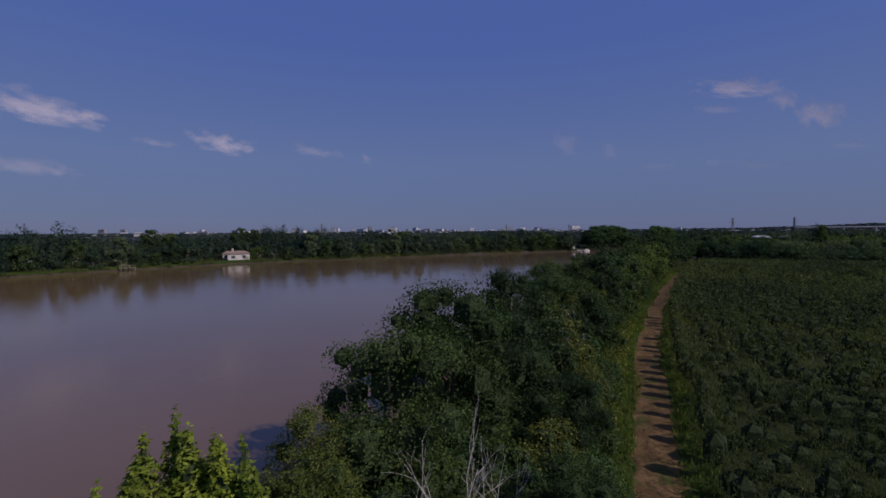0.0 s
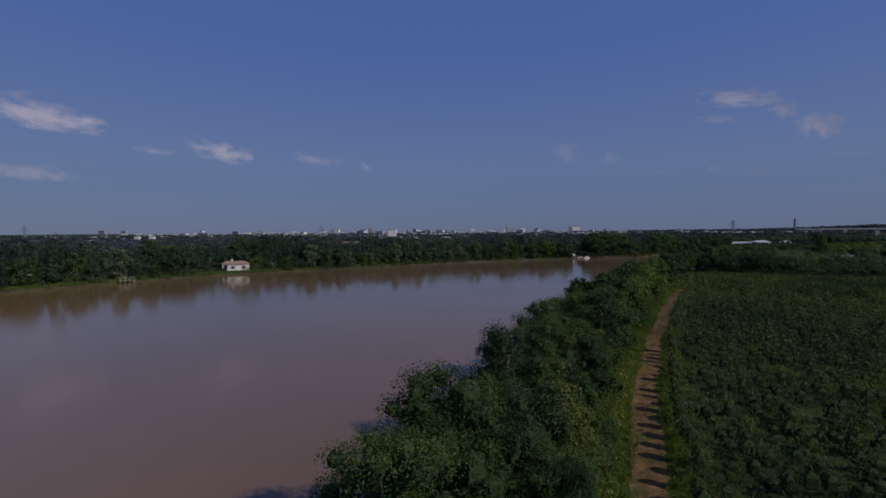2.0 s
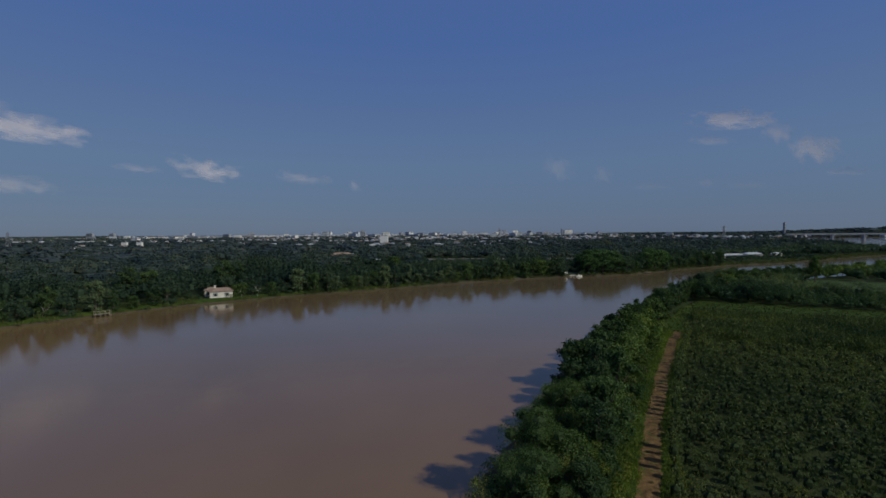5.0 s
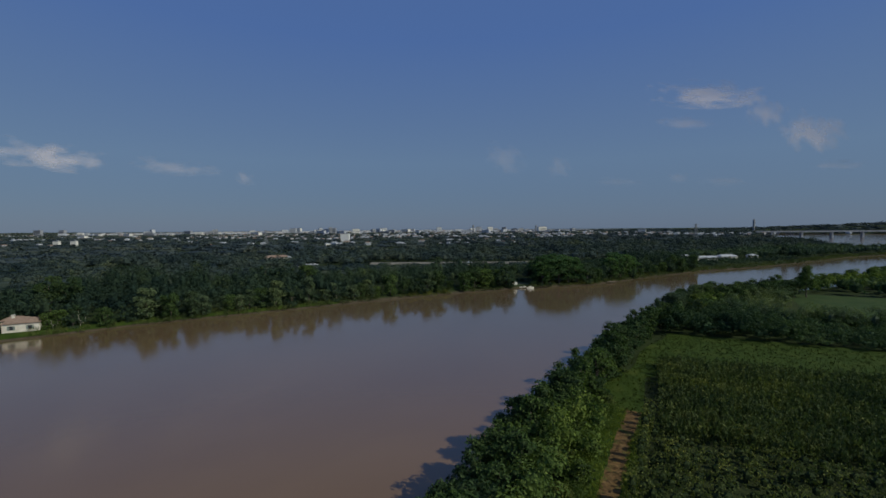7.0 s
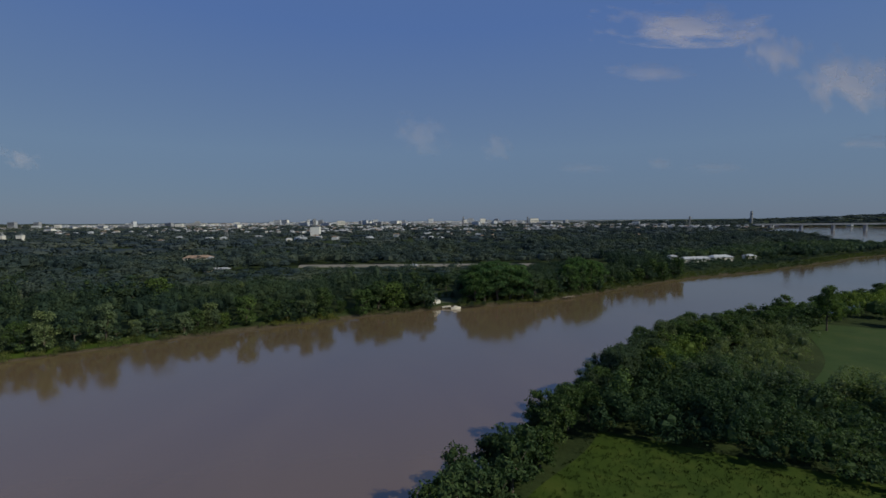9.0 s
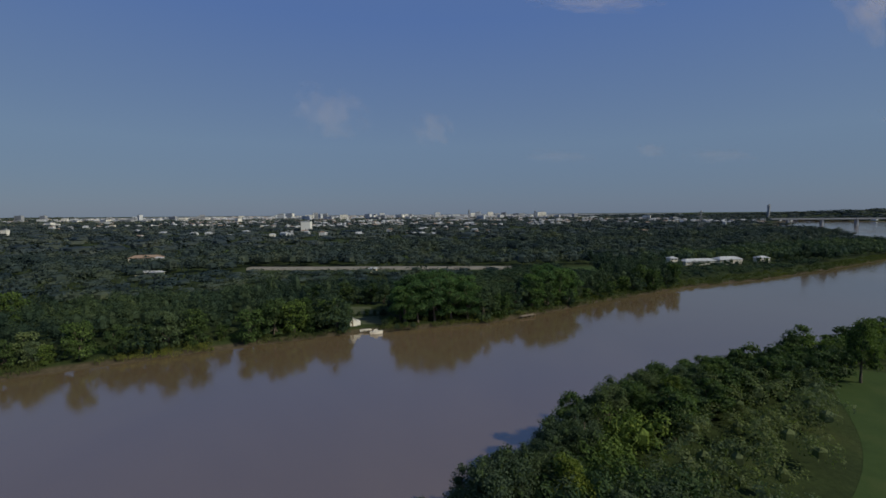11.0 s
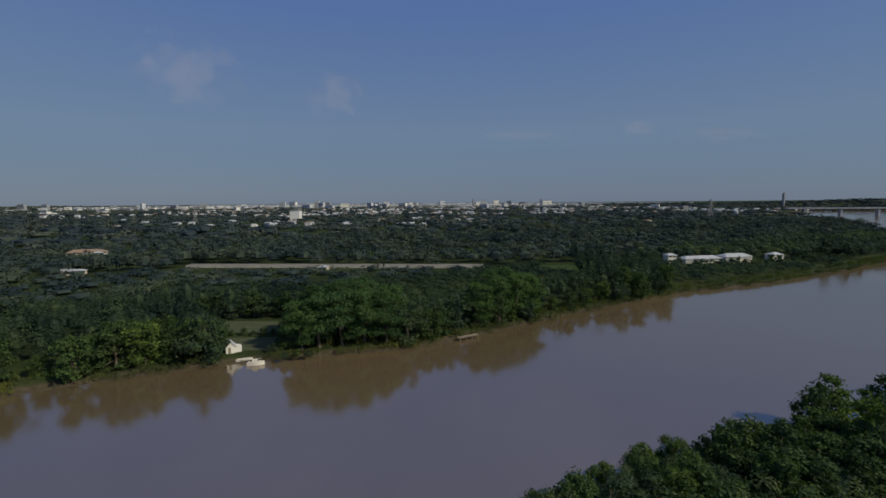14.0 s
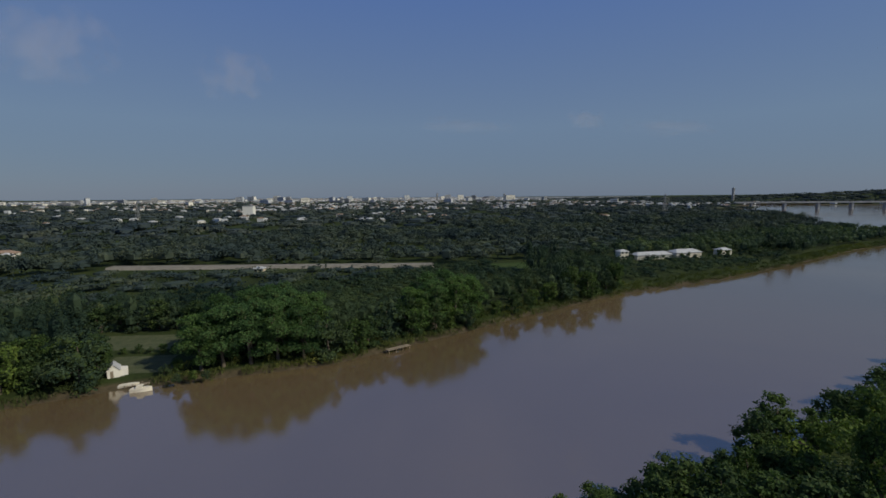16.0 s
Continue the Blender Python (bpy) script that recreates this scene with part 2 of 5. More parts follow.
GREY_WALL = plain("grey_concrete", [(0.3, (0.2, 0.21, 0.23)), (0.7, (0.33, 0.34, 0.36))], 0.1, 0.85)
ROOF = plain("terracotta_tiles", [(0.3, (0.2, 0.135, 0.1)), (0.7, (0.34, 0.25, 0.19))], 1.5, 0.85, relief=0.03)
DARK_GLASS = plain("dark_window", [(0.3, (0.02, 0.025, 0.03)), (0.7, (0.05, 0.055, 0.06))], 0.5, 0.15)
SHUTTER = plain("painted_shutter", [(0.3, (0.16, 0.2, 0.18)), (0.7, (0.24, 0.28, 0.25))], 2.0, 0.7)
TIMBER = plain("weathered_timber", [(0.3, (0.16, 0.13, 0.1)), (0.7, (0.32, 0.27, 0.21))], 2.5, 0.85, stretch=(1, 1, 5))
STEEL = plain("grey_steel", [(0.3, (0.16, 0.17, 0.18)), (0.7, (0.3, 0.31, 0.32))], 2.0, 0.55, metal=0.5)
HULL = plain("white_paint", [(0.3, (0.66, 0.65, 0.62)), (0.7, (0.82, 0.81, 0.78))], 1.0, 0.4)
ROADWAY = plain("pale_gravel", [(0.3, (0.15, 0.14, 0.125)), (0.7, (0.24, 0.225, 0.2))], 0.3, 0.9)
PALE_ROOF = plain("pale_metal_roof", [(0.3, (0.32, 0.33, 0.35)), (0.7, (0.5, 0.51, 0.53))], 0.5, 0.6)
# mottled town ground, its paleness standing in for haze below the horizon
TOWN_HAZED = plain("town_streets_hazed", [(0.3, (0.07, 0.085, 0.095)), (0.5, (0.16, 0.17, 0.18)), (0.7, (0.32, 0.32, 0.32))], 0.012, 0.9, 9)
MEADOW_TUFT = leaf_material("meadow_blades", (0.0214, 0.0367, 0.0076), (0.0337, 0.0520, 0.0106), (0.0551, 0.0704, 0.0182), 0.25)
LEAF_GROVE = leaf_material("leaf_grove", (0.056, 0.106, 0.048), (0.088, 0.16, 0.068), (0.126, 0.21, 0.09), 0.42)
LEAF_YELLOW = leaf_material("leaf_yellow_green", (0.0784, 0.11, 0.026), (0.134, 0.176, 0.039), (0.202, 0.231, 0.0585), 0.35)
# broad leaf lightened and greyed, with the veil of haze in its colour
LEAF_BANK_HAZED = leaf_material("leaf_upper_bank_hazed", (0.0745, 0.1040, 0.0690), (0.0965, 0.1320, 0.0850), (0.1220, 0.1610, 0.1020), 0.42)
LEAF_WEED = leaf_material("leaf_weed", (0.054, 0.085, 0.0252), (0.0918, 0.14, 0.0392), (0.14, 0.19, 0.063), 0.35)
LEAF_REED = leaf_material("leaf_reed", (0.055, 0.075, 0.03), (0.085, 0.11, 0.042), (0.13, 0.145, 0.065), 0.32)
PALE_WALL = plain("weathered_white_render", [(0.3, (0.56, 0.51, 0.43)), (0.7, (0.74, 0.7, 0.62))], 0.6, 0.85)

# ---- mesh helpers ----
def mesh_of(name, verts, faces, mats, idx=None, smooth=False):
    me = bpy.data.meshes.new(name)
    me.from_pydata([tuple(v) for v in verts] if not isinstance(verts, np.ndarray) else verts.tolist(), [], faces if not isinstance(faces, np.ndarray) else faces.tolist())
    for m in mats:
        me.materials.append(m)
    if idx is not None:
        me.polygons.foreach_set("material_index", np.asarray(idx, dtype=np.int32))
    if smooth:
        me.polygons.foreach_set("use_smooth", np.ones(len(me.polygons), dtype=bool))
    me.update()
    return me


def part(name, data, parent, label="", m=None):
    """Links mesh data as one part under a thing."""
    ob = new(name, data)
    ob.parent = parent
    if m is not None:
        ob.matrix_basis = m
    return tagged(ob, label) if label else ob


class Builder:
    """Collects pieces of geometry for one mesh."""
    def __init__(self):
        self.v, self.f, self.i, self.n = [], [], [], 0

    def add(self, verts, faces, mat=0):
        verts = np.asarray(verts, float)
        self.v.append(verts)
        self.f.extend([tuple(k + self.n for k in f) for f in (faces.tolist() if isinstance(faces, np.ndarray) else faces)])
        self.i.extend([mat] * len(faces))
        self.n += len(verts)

    def box(self, c, s, mat=0, rz=0.0, top=1.0):
        x, y, z = s[0] / 2, s[1] / 2, s[2] / 2
        p = np.array([(-x, -y, -z), (x, -y, -z), (x, y, -z), (-x, y, -z), (-x * top, -y * top, z), (x * top, -y * top, z), (x * top, y * top, z), (-x * top, y * top, z)])
        k, q = math.cos(rz), math.sin(rz)
        p = np.column_stack([p[:, 0] * k - p[:, 1] * q, p[:, 0] * q + p[:, 1] * k, p[:, 2]]) + np.array(c)
        self.add(p, [(0, 3, 2, 1), (4, 5, 6, 7), (0, 1, 5, 4), (1, 2, 6, 5), (2, 3, 7, 6), (3, 0, 4, 7)], mat)

    def tube(self, pts, radii, sides=6, mat=0):
        pts = np.asarray(pts, float)
        n = len(pts)
        out = []
        for k in range(n):
            d = pts[min(k + 1, n - 1)] - pts[max(k - 1, 0)]
            d = d / (np.linalg.norm(d) + 1e-9)
            a = np.cross(d, (0.31, 0.95, 0.05) if abs(d[2]) > 0.5 else (0, 0, 1))
            a /= np.linalg.norm(a) + 1e-9
            b = np.cross(d, a)
            for j in range(sides):
                w = 2 * math.pi * j / sides
                out.append(pts[k] + radii[k] * (a * math.cos(w) + b * math.sin(w)))
        fs = [(k * sides + j, k * sides + (j + 1) % sides, (k + 1) * sides + (j + 1) % sides, (k + 1) * sides + j) for k in range(n - 1) for j in range(sides)]
        fs.append(tuple((n - 1) * sides + j for j in range(sides)))
        self.add(out, fs, mat)

    def mesh(self, name, mats, smooth=False):
        return mesh_of(name, np.concatenate(self.v), self.f, mats, self.i, smooth)


def blob(rng, c, r, seg=7, rings=5, rough=0.18):
    """A lumpy closed form: verts and faces."""
    v, f = [], []
    for a in range(rings + 1):
        th = math.pi * a / rings
        for b in range(seg):
            ph = 2 * math.pi * b / seg
            k = 1 + rng.uniform(-rough, rough)
            v.append((c[0] + r[0] * k * math.sin(th) * math.cos(ph), c[1] + r[1] * k * math.sin(th) * math.sin(ph), c[2] + r[2] * k * math.cos(th)))
    for a in range(rings):
        for b in range(seg):
            f.append((a * seg + b, (a + 1) * seg + b, (a + 1) * seg + (b + 1) % seg, a * seg + (b + 1) % seg))
    return v, f


def leaves(rng, centres, radii, count, size, spread=0.85, droop=0.0, low=-0.5, slim=0.55):
    """Leaf clumps as small folded rhombs over lobes. Verts (4 n) and quads."""
    centres, radii = np.asarray(centres, float), np.asarray(radii, float)
    wgt = (radii[:, 0] * radii[:, 2])
    pick = rng.choice(len(centres), count, p=wgt / wgt.sum())
    d = rng.normal(size=(count, 3))
    d /= np.linalg.norm(d, axis=1)[:, None]
    d[:, 2] = np.where(d[:, 2] < low, -d[:, 2] * 0.6, d[:, 2])
    k = rng.uniform(0.7, 1.03, count) + (rng.random(count) < 0.03) * 0.07
    p = centres[pick] + d * radii[pick] * k[:, None]
    p += rng.normal(size=(count, 3)) * radii[pick] * 0.04
    nrm = d + rng.normal(size=(count, 3)) * spread + np.array([0, 0, 0.35])
    nrm /= np.linalg.norm(nrm, axis=1)[:, None]
    t = np.cross(nrm, rng.normal(size=(count, 3)))
    t[:, 2] -= droop
    t /= np.linalg.norm(t, axis=1)[:, None]
    b = np.cross(nrm, t)
    s = size * rng.uniform(0.6, 1.35, count)[:, None]
    v = np.stack([p - t * s, p + b * s * slim + nrm * s * 0.16, p + t * s, p - b * s * slim + nrm * s * 0.16], axis=1).reshape(-1, 3)
    f = np.arange(count * 4).reshape(-1, 4)
    return v, f


def crown_lobes(rng, h, w, kind):
    """Lobe centres and radii of a crown of height h and width w, standing on z = 0."""
    c, r = [], []
    if kind == "cone":
        for k in range(9):
            q = k / 8
            a = rng.uniform(0, 6.28)
            rad = w * 0.5 * (1.0 - q) ** 0.8 + 0.12
            c.append((math.cos(a) * rad * 0.25, math.sin(a) * rad * 0.25, h * (0.12 + 0.84 * q)))
            r.append((rad, rad, h * 0.11))
        for k in range(7):
            a = rng.uniform(0, 6.28)
            q = rng.uniform(0.15, 0.65)
            rad = w * 0.42 * (1 - q)
            c.append((math.cos(a) * rad, math.sin(a) * rad, h * (q + 0.1)))
            r.append((w * 0.13, w * 0.13, h * 0.16))
    else:
        base = 0.18 if kind == "low" else 0.32
        nl = 26
        for k in range(nl):
            q = rng.uniform(0.0, 1.0)
            a = k * 2.4 + rng.uniform(-0.5, 0.5)
            prof = math.sin(math.pi * (0.16 + 0.74 * q)) ** 0.8
            rad = w * 0.5 * prof * rng.uniform(0.4, 0.86)
            lr = w * rng.uniform(0.09, 0.21)
            c.append((math.cos(a) * rad, math.sin(a) * rad, h * (base + (0.93 - base) * q) - lr * 0.5))
            r.append((lr, lr, lr * rng.uniform(0.75, 1.0)))
        c.append((0, 0, h * (base + 0.32)))
        r.append((w * 0.3, w * 0.3, h * 0.26))
    return c, r


def tree_meshes(name, seed, h, w, kind, leaf, count, size, bark=BARK, spread=0.85, droop=0.0):
    rng = np.random.default_rng(seed)
    c, r = crown_lobes(rng, h, w, kind)
    cb = Builder()
    v, f = leaves(rng, c, r, count, size, spread, droop)
    cb.add(v, f, 0)
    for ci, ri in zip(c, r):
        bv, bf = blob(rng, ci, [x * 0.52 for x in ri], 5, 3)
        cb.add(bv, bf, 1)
    tb = Builder()
    lean = rng.uniform(-0.05, 0.05, 2) * h
    top = np.array([lean[0], lean[1], h * 0.72])
    tb.tube([(0, 0, -0.3), top * 0.12 + (0, 0, 0), top * 0.5 + (0.1, -0.08, 0), top], [h * 0.03, h * 0.022, h * 0.015, h * 0.005], 7)
    for k in rng.choice(len(c), min(7, len(c)), replace=False):
        s = top * rng.uniform(0.3, 0.7)
        e = np.array(c[k])
        tb.tube([s, (s + e) / 2 + (0, 0, -0.03 * h), e], [h * 0.011, h * 0.007, h * 0.003], 5)
    return tb.mesh(name + "_trunk", [bark], True), cb.mesh(name + "_crown", [leaf, INNER_SHADE])


def plant_tree(meshes, x, y, z, scale, turn, label, name="tree", group="", wide=1.0):
    e = tagged(new(name), label, name if name == "bush" else "tree", group)
    e.empty_display_size = 0.2
    e.matrix_basis = Matrix.Translation((x, y, z)) @ Matrix.Rotation(turn, 4, "Z") @ Matrix.Diagonal((scale * wide, scale * wide, scale, 1))
    part("trunk", meshes[0], e)
    part("crown", meshes[1], e)
    return e


def dead_tree_mesh(seed, h):
    rng = np.random.default_rng(seed)
    b = Builder()

    def limb(s, d, l, r, depth):
        mid = s + d * l * 0.5 + rng.normal(size=3) * l * 0.05
        e = s + d * l + rng.normal(size=3) * l * 0.07
        b.tube([s, mid, e], [r, r * 0.72, r * 0.4], 5)
        if depth:
            for _ in range(3 if depth > 1 else 2):
                nd = d + rng.normal(size=3) * 0.42 + np.array([0, 0, 0.18])
                nd /= np.linalg.norm(nd)
                limb(mid + (e - mid) * rng.uniform(0.0, 1.0), nd, l * rng.uniform(0.5, 0.75), r * 0.5, depth - 1)
    limb(np.array([0, 0, -0.2]), np.array([0.05, 0.0, 1.0]), h * 0.55, h * 0.0075, 3)
    return b.mesh("dead_tree", [DEADWOOD])


def dist_to_line(px, py, line):
    """Distance of points to a polyline."""
    best = np.full(np.shape(px), 1e9)
    for (x0, y0), (x1, y1) in zip(line[:-1], line[1:]):
        dx, dy = x1 - x0, y1 - y0
        t = np.clip(((px - x0) * dx + (py - y0) * dy) / (dx * dx + dy * dy), 0, 1)
        best = np.minimum(best, np.hypot(px - x0 - t * dx, py - y0 - t * dy))
    return best


def inside(px, py, poly):
    res = np.zeros(np.shape(px), bool)
    for (x0, y0), (x1, y1) in zip(poly, poly[1:] + poly[:1]):
        c = (y0 > py) != (y1 > py)
        with np.errstate(divide="ignore", invalid="ignore"):
            res ^= c & (px < (x1 - x0) * (py - y0) / (y1 - y0 + 1e-12) + x0)
    return res


def along(line, step, rng=None, jitter=0.0):
    """Points and directions every step metres along a polyline."""
    out, carry = [], 0.0
    for (x0, y0), (x1, y1) in zip(line[:-1], line[1:]):
        l = math.hypot(x1 - x0, y1 - y0)
        s = carry
        while s < l:
            q = s + (rng.uniform(-jitter, jitter) if rng is not None else 0)
            out.append((x0 + (x1 - x0) * q / l, y0 + (y1 - y0) * q / l, (x1 - x0) / l, (y1 - y0) / l))
            s += step
        carry = s - l
    return out

# ---- plan of the land ----
WATER_Z = -1.5
NEAR_SHORE = [(-330, -520), (-140, -190), (-45, -40), (-17, 8), (-4, 35), (4.6, 54.7), (15.7, 76.0), (26.8, 98.4), (40.5, 119.4), (56.8, 141.2), (67.7, 155.7), (81.3, 171.0), (96.0, 188.0), (108.7, 201.5), (120.8, 211.9), (128.3, 219.2), (136.2, 227.4), (148.3, 237.8), (164.5, 248.3), (186.1, 257.0), (206.1, 261.5),
              (262, 285), (330, 314), (430, 361), (560, 430), (700, 480), (900, 520)]
FAR_SHORE = [(-560, -300), (-330, -60), (-215, 80), (-161, 132), (-136, 164), (-108, 196), (-68, 224), (-27, 246), (0, 261), (33, 277), (62, 290), (90, 301), (136, 311), (165, 328), (193, 346),
             (248, 377), (310, 400), (385, 437), (480, 488), (600, 530), (760, 570), (900, 600)]
RIVER = NEAR_SHORE + FAR_SHORE[::-1]
REACH = [(620, 600), (700, 585), (900, 660), (1250, 760), (1500, 1000), (1560, 1330), (1260, 1460), (1050, 1330), (985, 1180), (865, 965), (735, 785)]
TRACK = [(-6, -20), (0, -6), (9.9, 19.8), (15.6, 33.2), (22.6, 49), (34.4, 71.5), (47, 93.5), (59, 113), (66, 124), (72, 133)]
UX, UY, VX, VY = 0.487, 0.873, 0.873, -0.487     # along the track, and to the field's side


def uv(u, v):
    return 23 + UX * u + VX * v, 49 + UY * u + VY * v


def to_uv(x, y):
    return (x - 23) * UX + (y - 49) * UY, (x - 23) * VX + (y - 49) * VY


def shore_distance(x, y):
    """Metres from the water's edge: positive on land."""
    x, y = np.asarray(x, float), np.asarray(y, float)
    d = np.minimum(dist_to_line(x, y, RIVER + RIVER[:1]), dist_to_line(x, y, REACH + REACH[:1]))
    return np.where(inside(x, y, RIVER) | inside(x, y, REACH), -d, d)


def land_height(x, y):
    sd = shore_distance(x, y)
    z = np.where(sd > 4, 0.0, np.where(sd > 0, -1.5 * np.clip(1 - sd / 4, 0, 1) ** 1.3, -1.5 + np.maximum(sd, -12) * 0.22))
    far = np.hypot(x, y)
    hill = 62 * np.exp(-(((x - 2600) * 0.75 + (y - 1350) * -0.66) / 900) ** 2 - (((x - 2600) * 0.66 + (y - 1350) * 0.75) / 380) ** 2)
    return z + np.where(far > 700, hill, 0)


def spaced(lo, hi, step, end):
    a = list(np.arange(lo, hi + step, step))
    s, left, right = step, [lo], [a[-1]]
    while right[-1] < end:
        s *= 1.22
        right.append(right[-1] + s)
        left.append(left[-1] - s)
    return np.array(left[:0:-1] + a + right[1:])


xs, ys = spaced(-240, 420, 3.0, 4700), spaced(-50, 560, 3.0, 4700)
gx, gy = np.meshgrid(xs, ys)
gz = land_height(gx, gy)
nx, ny = len(xs), len(ys)
q = (np.arange(ny - 1)[:, None] * nx + np.arange(nx - 1)[None, :]).ravel()
ground = new("ground", mesh_of("ground", np.column_stack([gx.ravel(), gy.ravel(), gz.ravel()]), np.column_stack([q, q + 1, q + nx + 1, q + nx]), [GROUND], None, True))
tagged(ground, "flat wooded river plain of dark grass and earth", "ground", kind="structure")


def sheet(name, fn, nu, nv, z, mat, label, category, rough=0.0):
    """A surface over the land from fn(a, b), a and b from 0 to 1."""
    v = []
    for i in range(nu + 1):
        for j in range(nv + 1):
            x, y = fn(i / nu, j / nv)
            v.append((x, y, z + rough * noise.noise(Vector((x * 0.9, y * 0.9, 3.0)))))
    f = [(i * (nv + 1) + j, (i + 1) * (nv + 1) + j, (i + 1) * (nv + 1) + j + 1, i * (nv + 1) + j + 1) for i in range(nu) for j in range(nv)]
    ob = new(name, mesh_of(name, v, f, [mat], None, True))
    return tagged(ob, label, category, kind="structure")


def smooth_line(pts, n=6):
    """A rounded course through the points."""
    out = []
    for k in range(len(pts) - 1):
        p = [np.array(pts[max(0, min(len(pts) - 1, k + j))], float) for j in (-1, 0, 1, 2)]
        for i in range(n):
            t = i / n
            out.append(tuple(0.5 * (2 * p[1] + (p[2] - p[0]) * t + (2 * p[0] - 5 * p[1] + 4 * p[2] - p[3]) * t * t + (3 * p[1] - p[0] - 3 * p[2] + p[3]) * t ** 3)))
    return out + [tuple(pts[-1])]


TP = along(smooth_line(TRACK), 0.5)


def verge_at(a, s):
    """A point beside the track: a along it from 0 to 1, s metres to its right."""
    x, y, dx, dy = TP[int(a * (len(TP) - 1))]
    s += 0.25 * math.sin(a * 40) + 0.15 * math.sin(a * 93)
    return x + dy * s, y - dx * s


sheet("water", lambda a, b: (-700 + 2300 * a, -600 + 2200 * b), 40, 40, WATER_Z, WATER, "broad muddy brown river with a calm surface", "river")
sheet("meadow", lambda a, b: verge_at(a, -3.4 + 6.6 * b), 96, 6, 0.026, MEADOW, "grass verge beside the dirt track", "grass", 0.02)
sheet("meadow", lambda a, b: uv(115 + 50 * a, (-2.5 + 11 * a + 1.0 * math.sin(a * 9)) * (1 - b) + 140 * b), 24, 40, 0.02, MEADOW, "mown grass strip between the tall crop and the hedge", "meadow", 0.02)
sheet("meadow", lambda a, b: uv(88 + 30 * a, -6 + 11 * b), 10, 6, 0.012, MEADOW, "grass where the dirt track ends", "grass", 0.0)
sheet("field", lambda a, b: uv(-75 + 196 * a, 3.4 + 137 * b), 40, 30, 0.022, SOIL, "weedy soil of the bush plantation", "field", 0.02)
sheet("field", lambda a, b: uv(203 + 72 * a, 47 + 21 * a + 3 * math.sin(a * 5) + 112 * b), 20, 30, 0.03, CROP, "smooth green crop field behind the hedge", "field", 0.02)
sheet("field", lambda a, b: (69 + 27 * a - 6 * b + 0.8 * math.sin(b * 9), 324 + 13 * b - a), 10, 8, 0.03, DRY_GRASS, "narrow pale grass field behind the river cabin", "field", 0.02)
sheet("field", lambda a, b: (85 + 15 * a - 4 * b + 0.7 * math.sin(b * 7), 307 + 11.5 * b), 8, 8, 0.03, DRY_GRASS, "pale grass yard beside the river cabin", "field", 0.02)
sheet("field", lambda a, b: (205 + 60 * a, 430 + 22 * b + 6 * a), 10, 6, 0.03, CROP, "far green field beyond the river trees", "field", 0.02)
for x0, x1, yc, hw, sl in ((-250, -120, 432, 11, 0), (60, 200, 530, 9, 0), (-100, 30, 620, 16, 0), (-60, -10, 345, 8, 0.3)):
    sheet("field", lambda a, b: (x0 + (x1 - x0) * a, yc - hw + 2 * hw * b + sl * (x0 + (x1 - x0) * a)), 10, 4, 0.03, MEADOW, "pale grass clearing in the far wood", "field", 0.02)
sheet("meadow", lambda a, b: (16 + 10 * a, 277 + 4 * a + 8 * b), 8, 4, 0.03, MEADOW, "bright grass opening at the far water", "grass", 0.02)
sheet("meadow", lambda a, b: (51 + 9 * a, 291 + 3.4 * a + 8 * b), 6, 4, 0.03, MEADOW, "bright grass opening at the far water", "grass", 0.02)
rim_pts = along(FAR_SHORE[3:9], 2.0)
sv, sf = [], []
for k, (x, y, dx, dy) in enumerate(rim_pts):
    for j in range(6):
        o = 0.9 + j * 1.1 + 0.5 * math.sin(k * 0.37) * (j == 5)
        px, py = x - dy * o, y + dx * o
        sv.append((px, py, float(land_height(np.array(px), np.array(py))) + 0.05))
    if k:
        sf += [((k - 1) * 6 + j, k * 6 + j, k * 6 + j + 1, (k - 1) * 6 + j + 1) for j in range(5)]
tagged(new("bank_grass", mesh_of("bank_grass", sv, sf, [MEADOW], None, True)), "grassy shelf along the far water's edge", "grass", kind="structure")
bank = Builder()
for a0, a1 in zip(np.linspace(-8, 172, 33)[:-1], np.linspace(-8, 172, 33)[1:]):
    ya, yb = 462 - (a0 - 16) * 0.08, 462 - (a1 - 16) * 0.08
    bank.add([(a0, ya - 5, -0.1), (a1, yb - 5, -0.1), (a1, yb - 3.4, 1.3), (a0, ya - 3.4, 1.3), (a1, yb + 3.4, 1.3), (a0, ya + 3.4, 1.3), (a1, yb + 5, -0.1), (a0, ya + 5, -0.1)], [(0, 1, 2, 3), (3, 2, 4, 5), (5, 4, 6, 7)])
tagged(new("road", bank.mesh("road", [ROADWAY])), "pale gravel road on a low bank across the far plain", "road", kind="structure")

sheet("town_ground", lambda a, b: ((1750 + 2850 * b) * math.sin(-0.66 + 1.2 * a), (1750 + 2850 * b) * math.cos(-0.66 + 1.2 * a)), 30, 16, 1.2, TOWN_HAZED, "pale mottled streets and roofs of the distant town, paled for haze", "town ground", 0.0)
# the dirt track, with two ruts and a worn, uneven edge
tv, tf = [], []
for k, (x, y, dx, dy) in enumerate(TP):
    for j in range(9):
        s = (j / 8 - 0.5) * 2.6
        edge = 0.3 * noise.noise(Vector((x * 0.7, y * 0.7, j))) if j in (0, 8) else 0
        s += edge
        rut = -0.035 * (math.exp(-((abs(s) - 0.7) / 0.22) ** 2))
        tv.append((x + dy * s, y - dx * s, 0.075 + rut + 0.03 * noise.noise(Vector((x * 1.3, y * 1.3, s * 1.5))) - (0.05 if j in (0, 8) else 0)))
    if k:
        tf += [((k - 1) * 9 + j, (k - 1) * 9 + j + 1, k * 9 + j + 1, k * 9 + j) for j in range(8)]
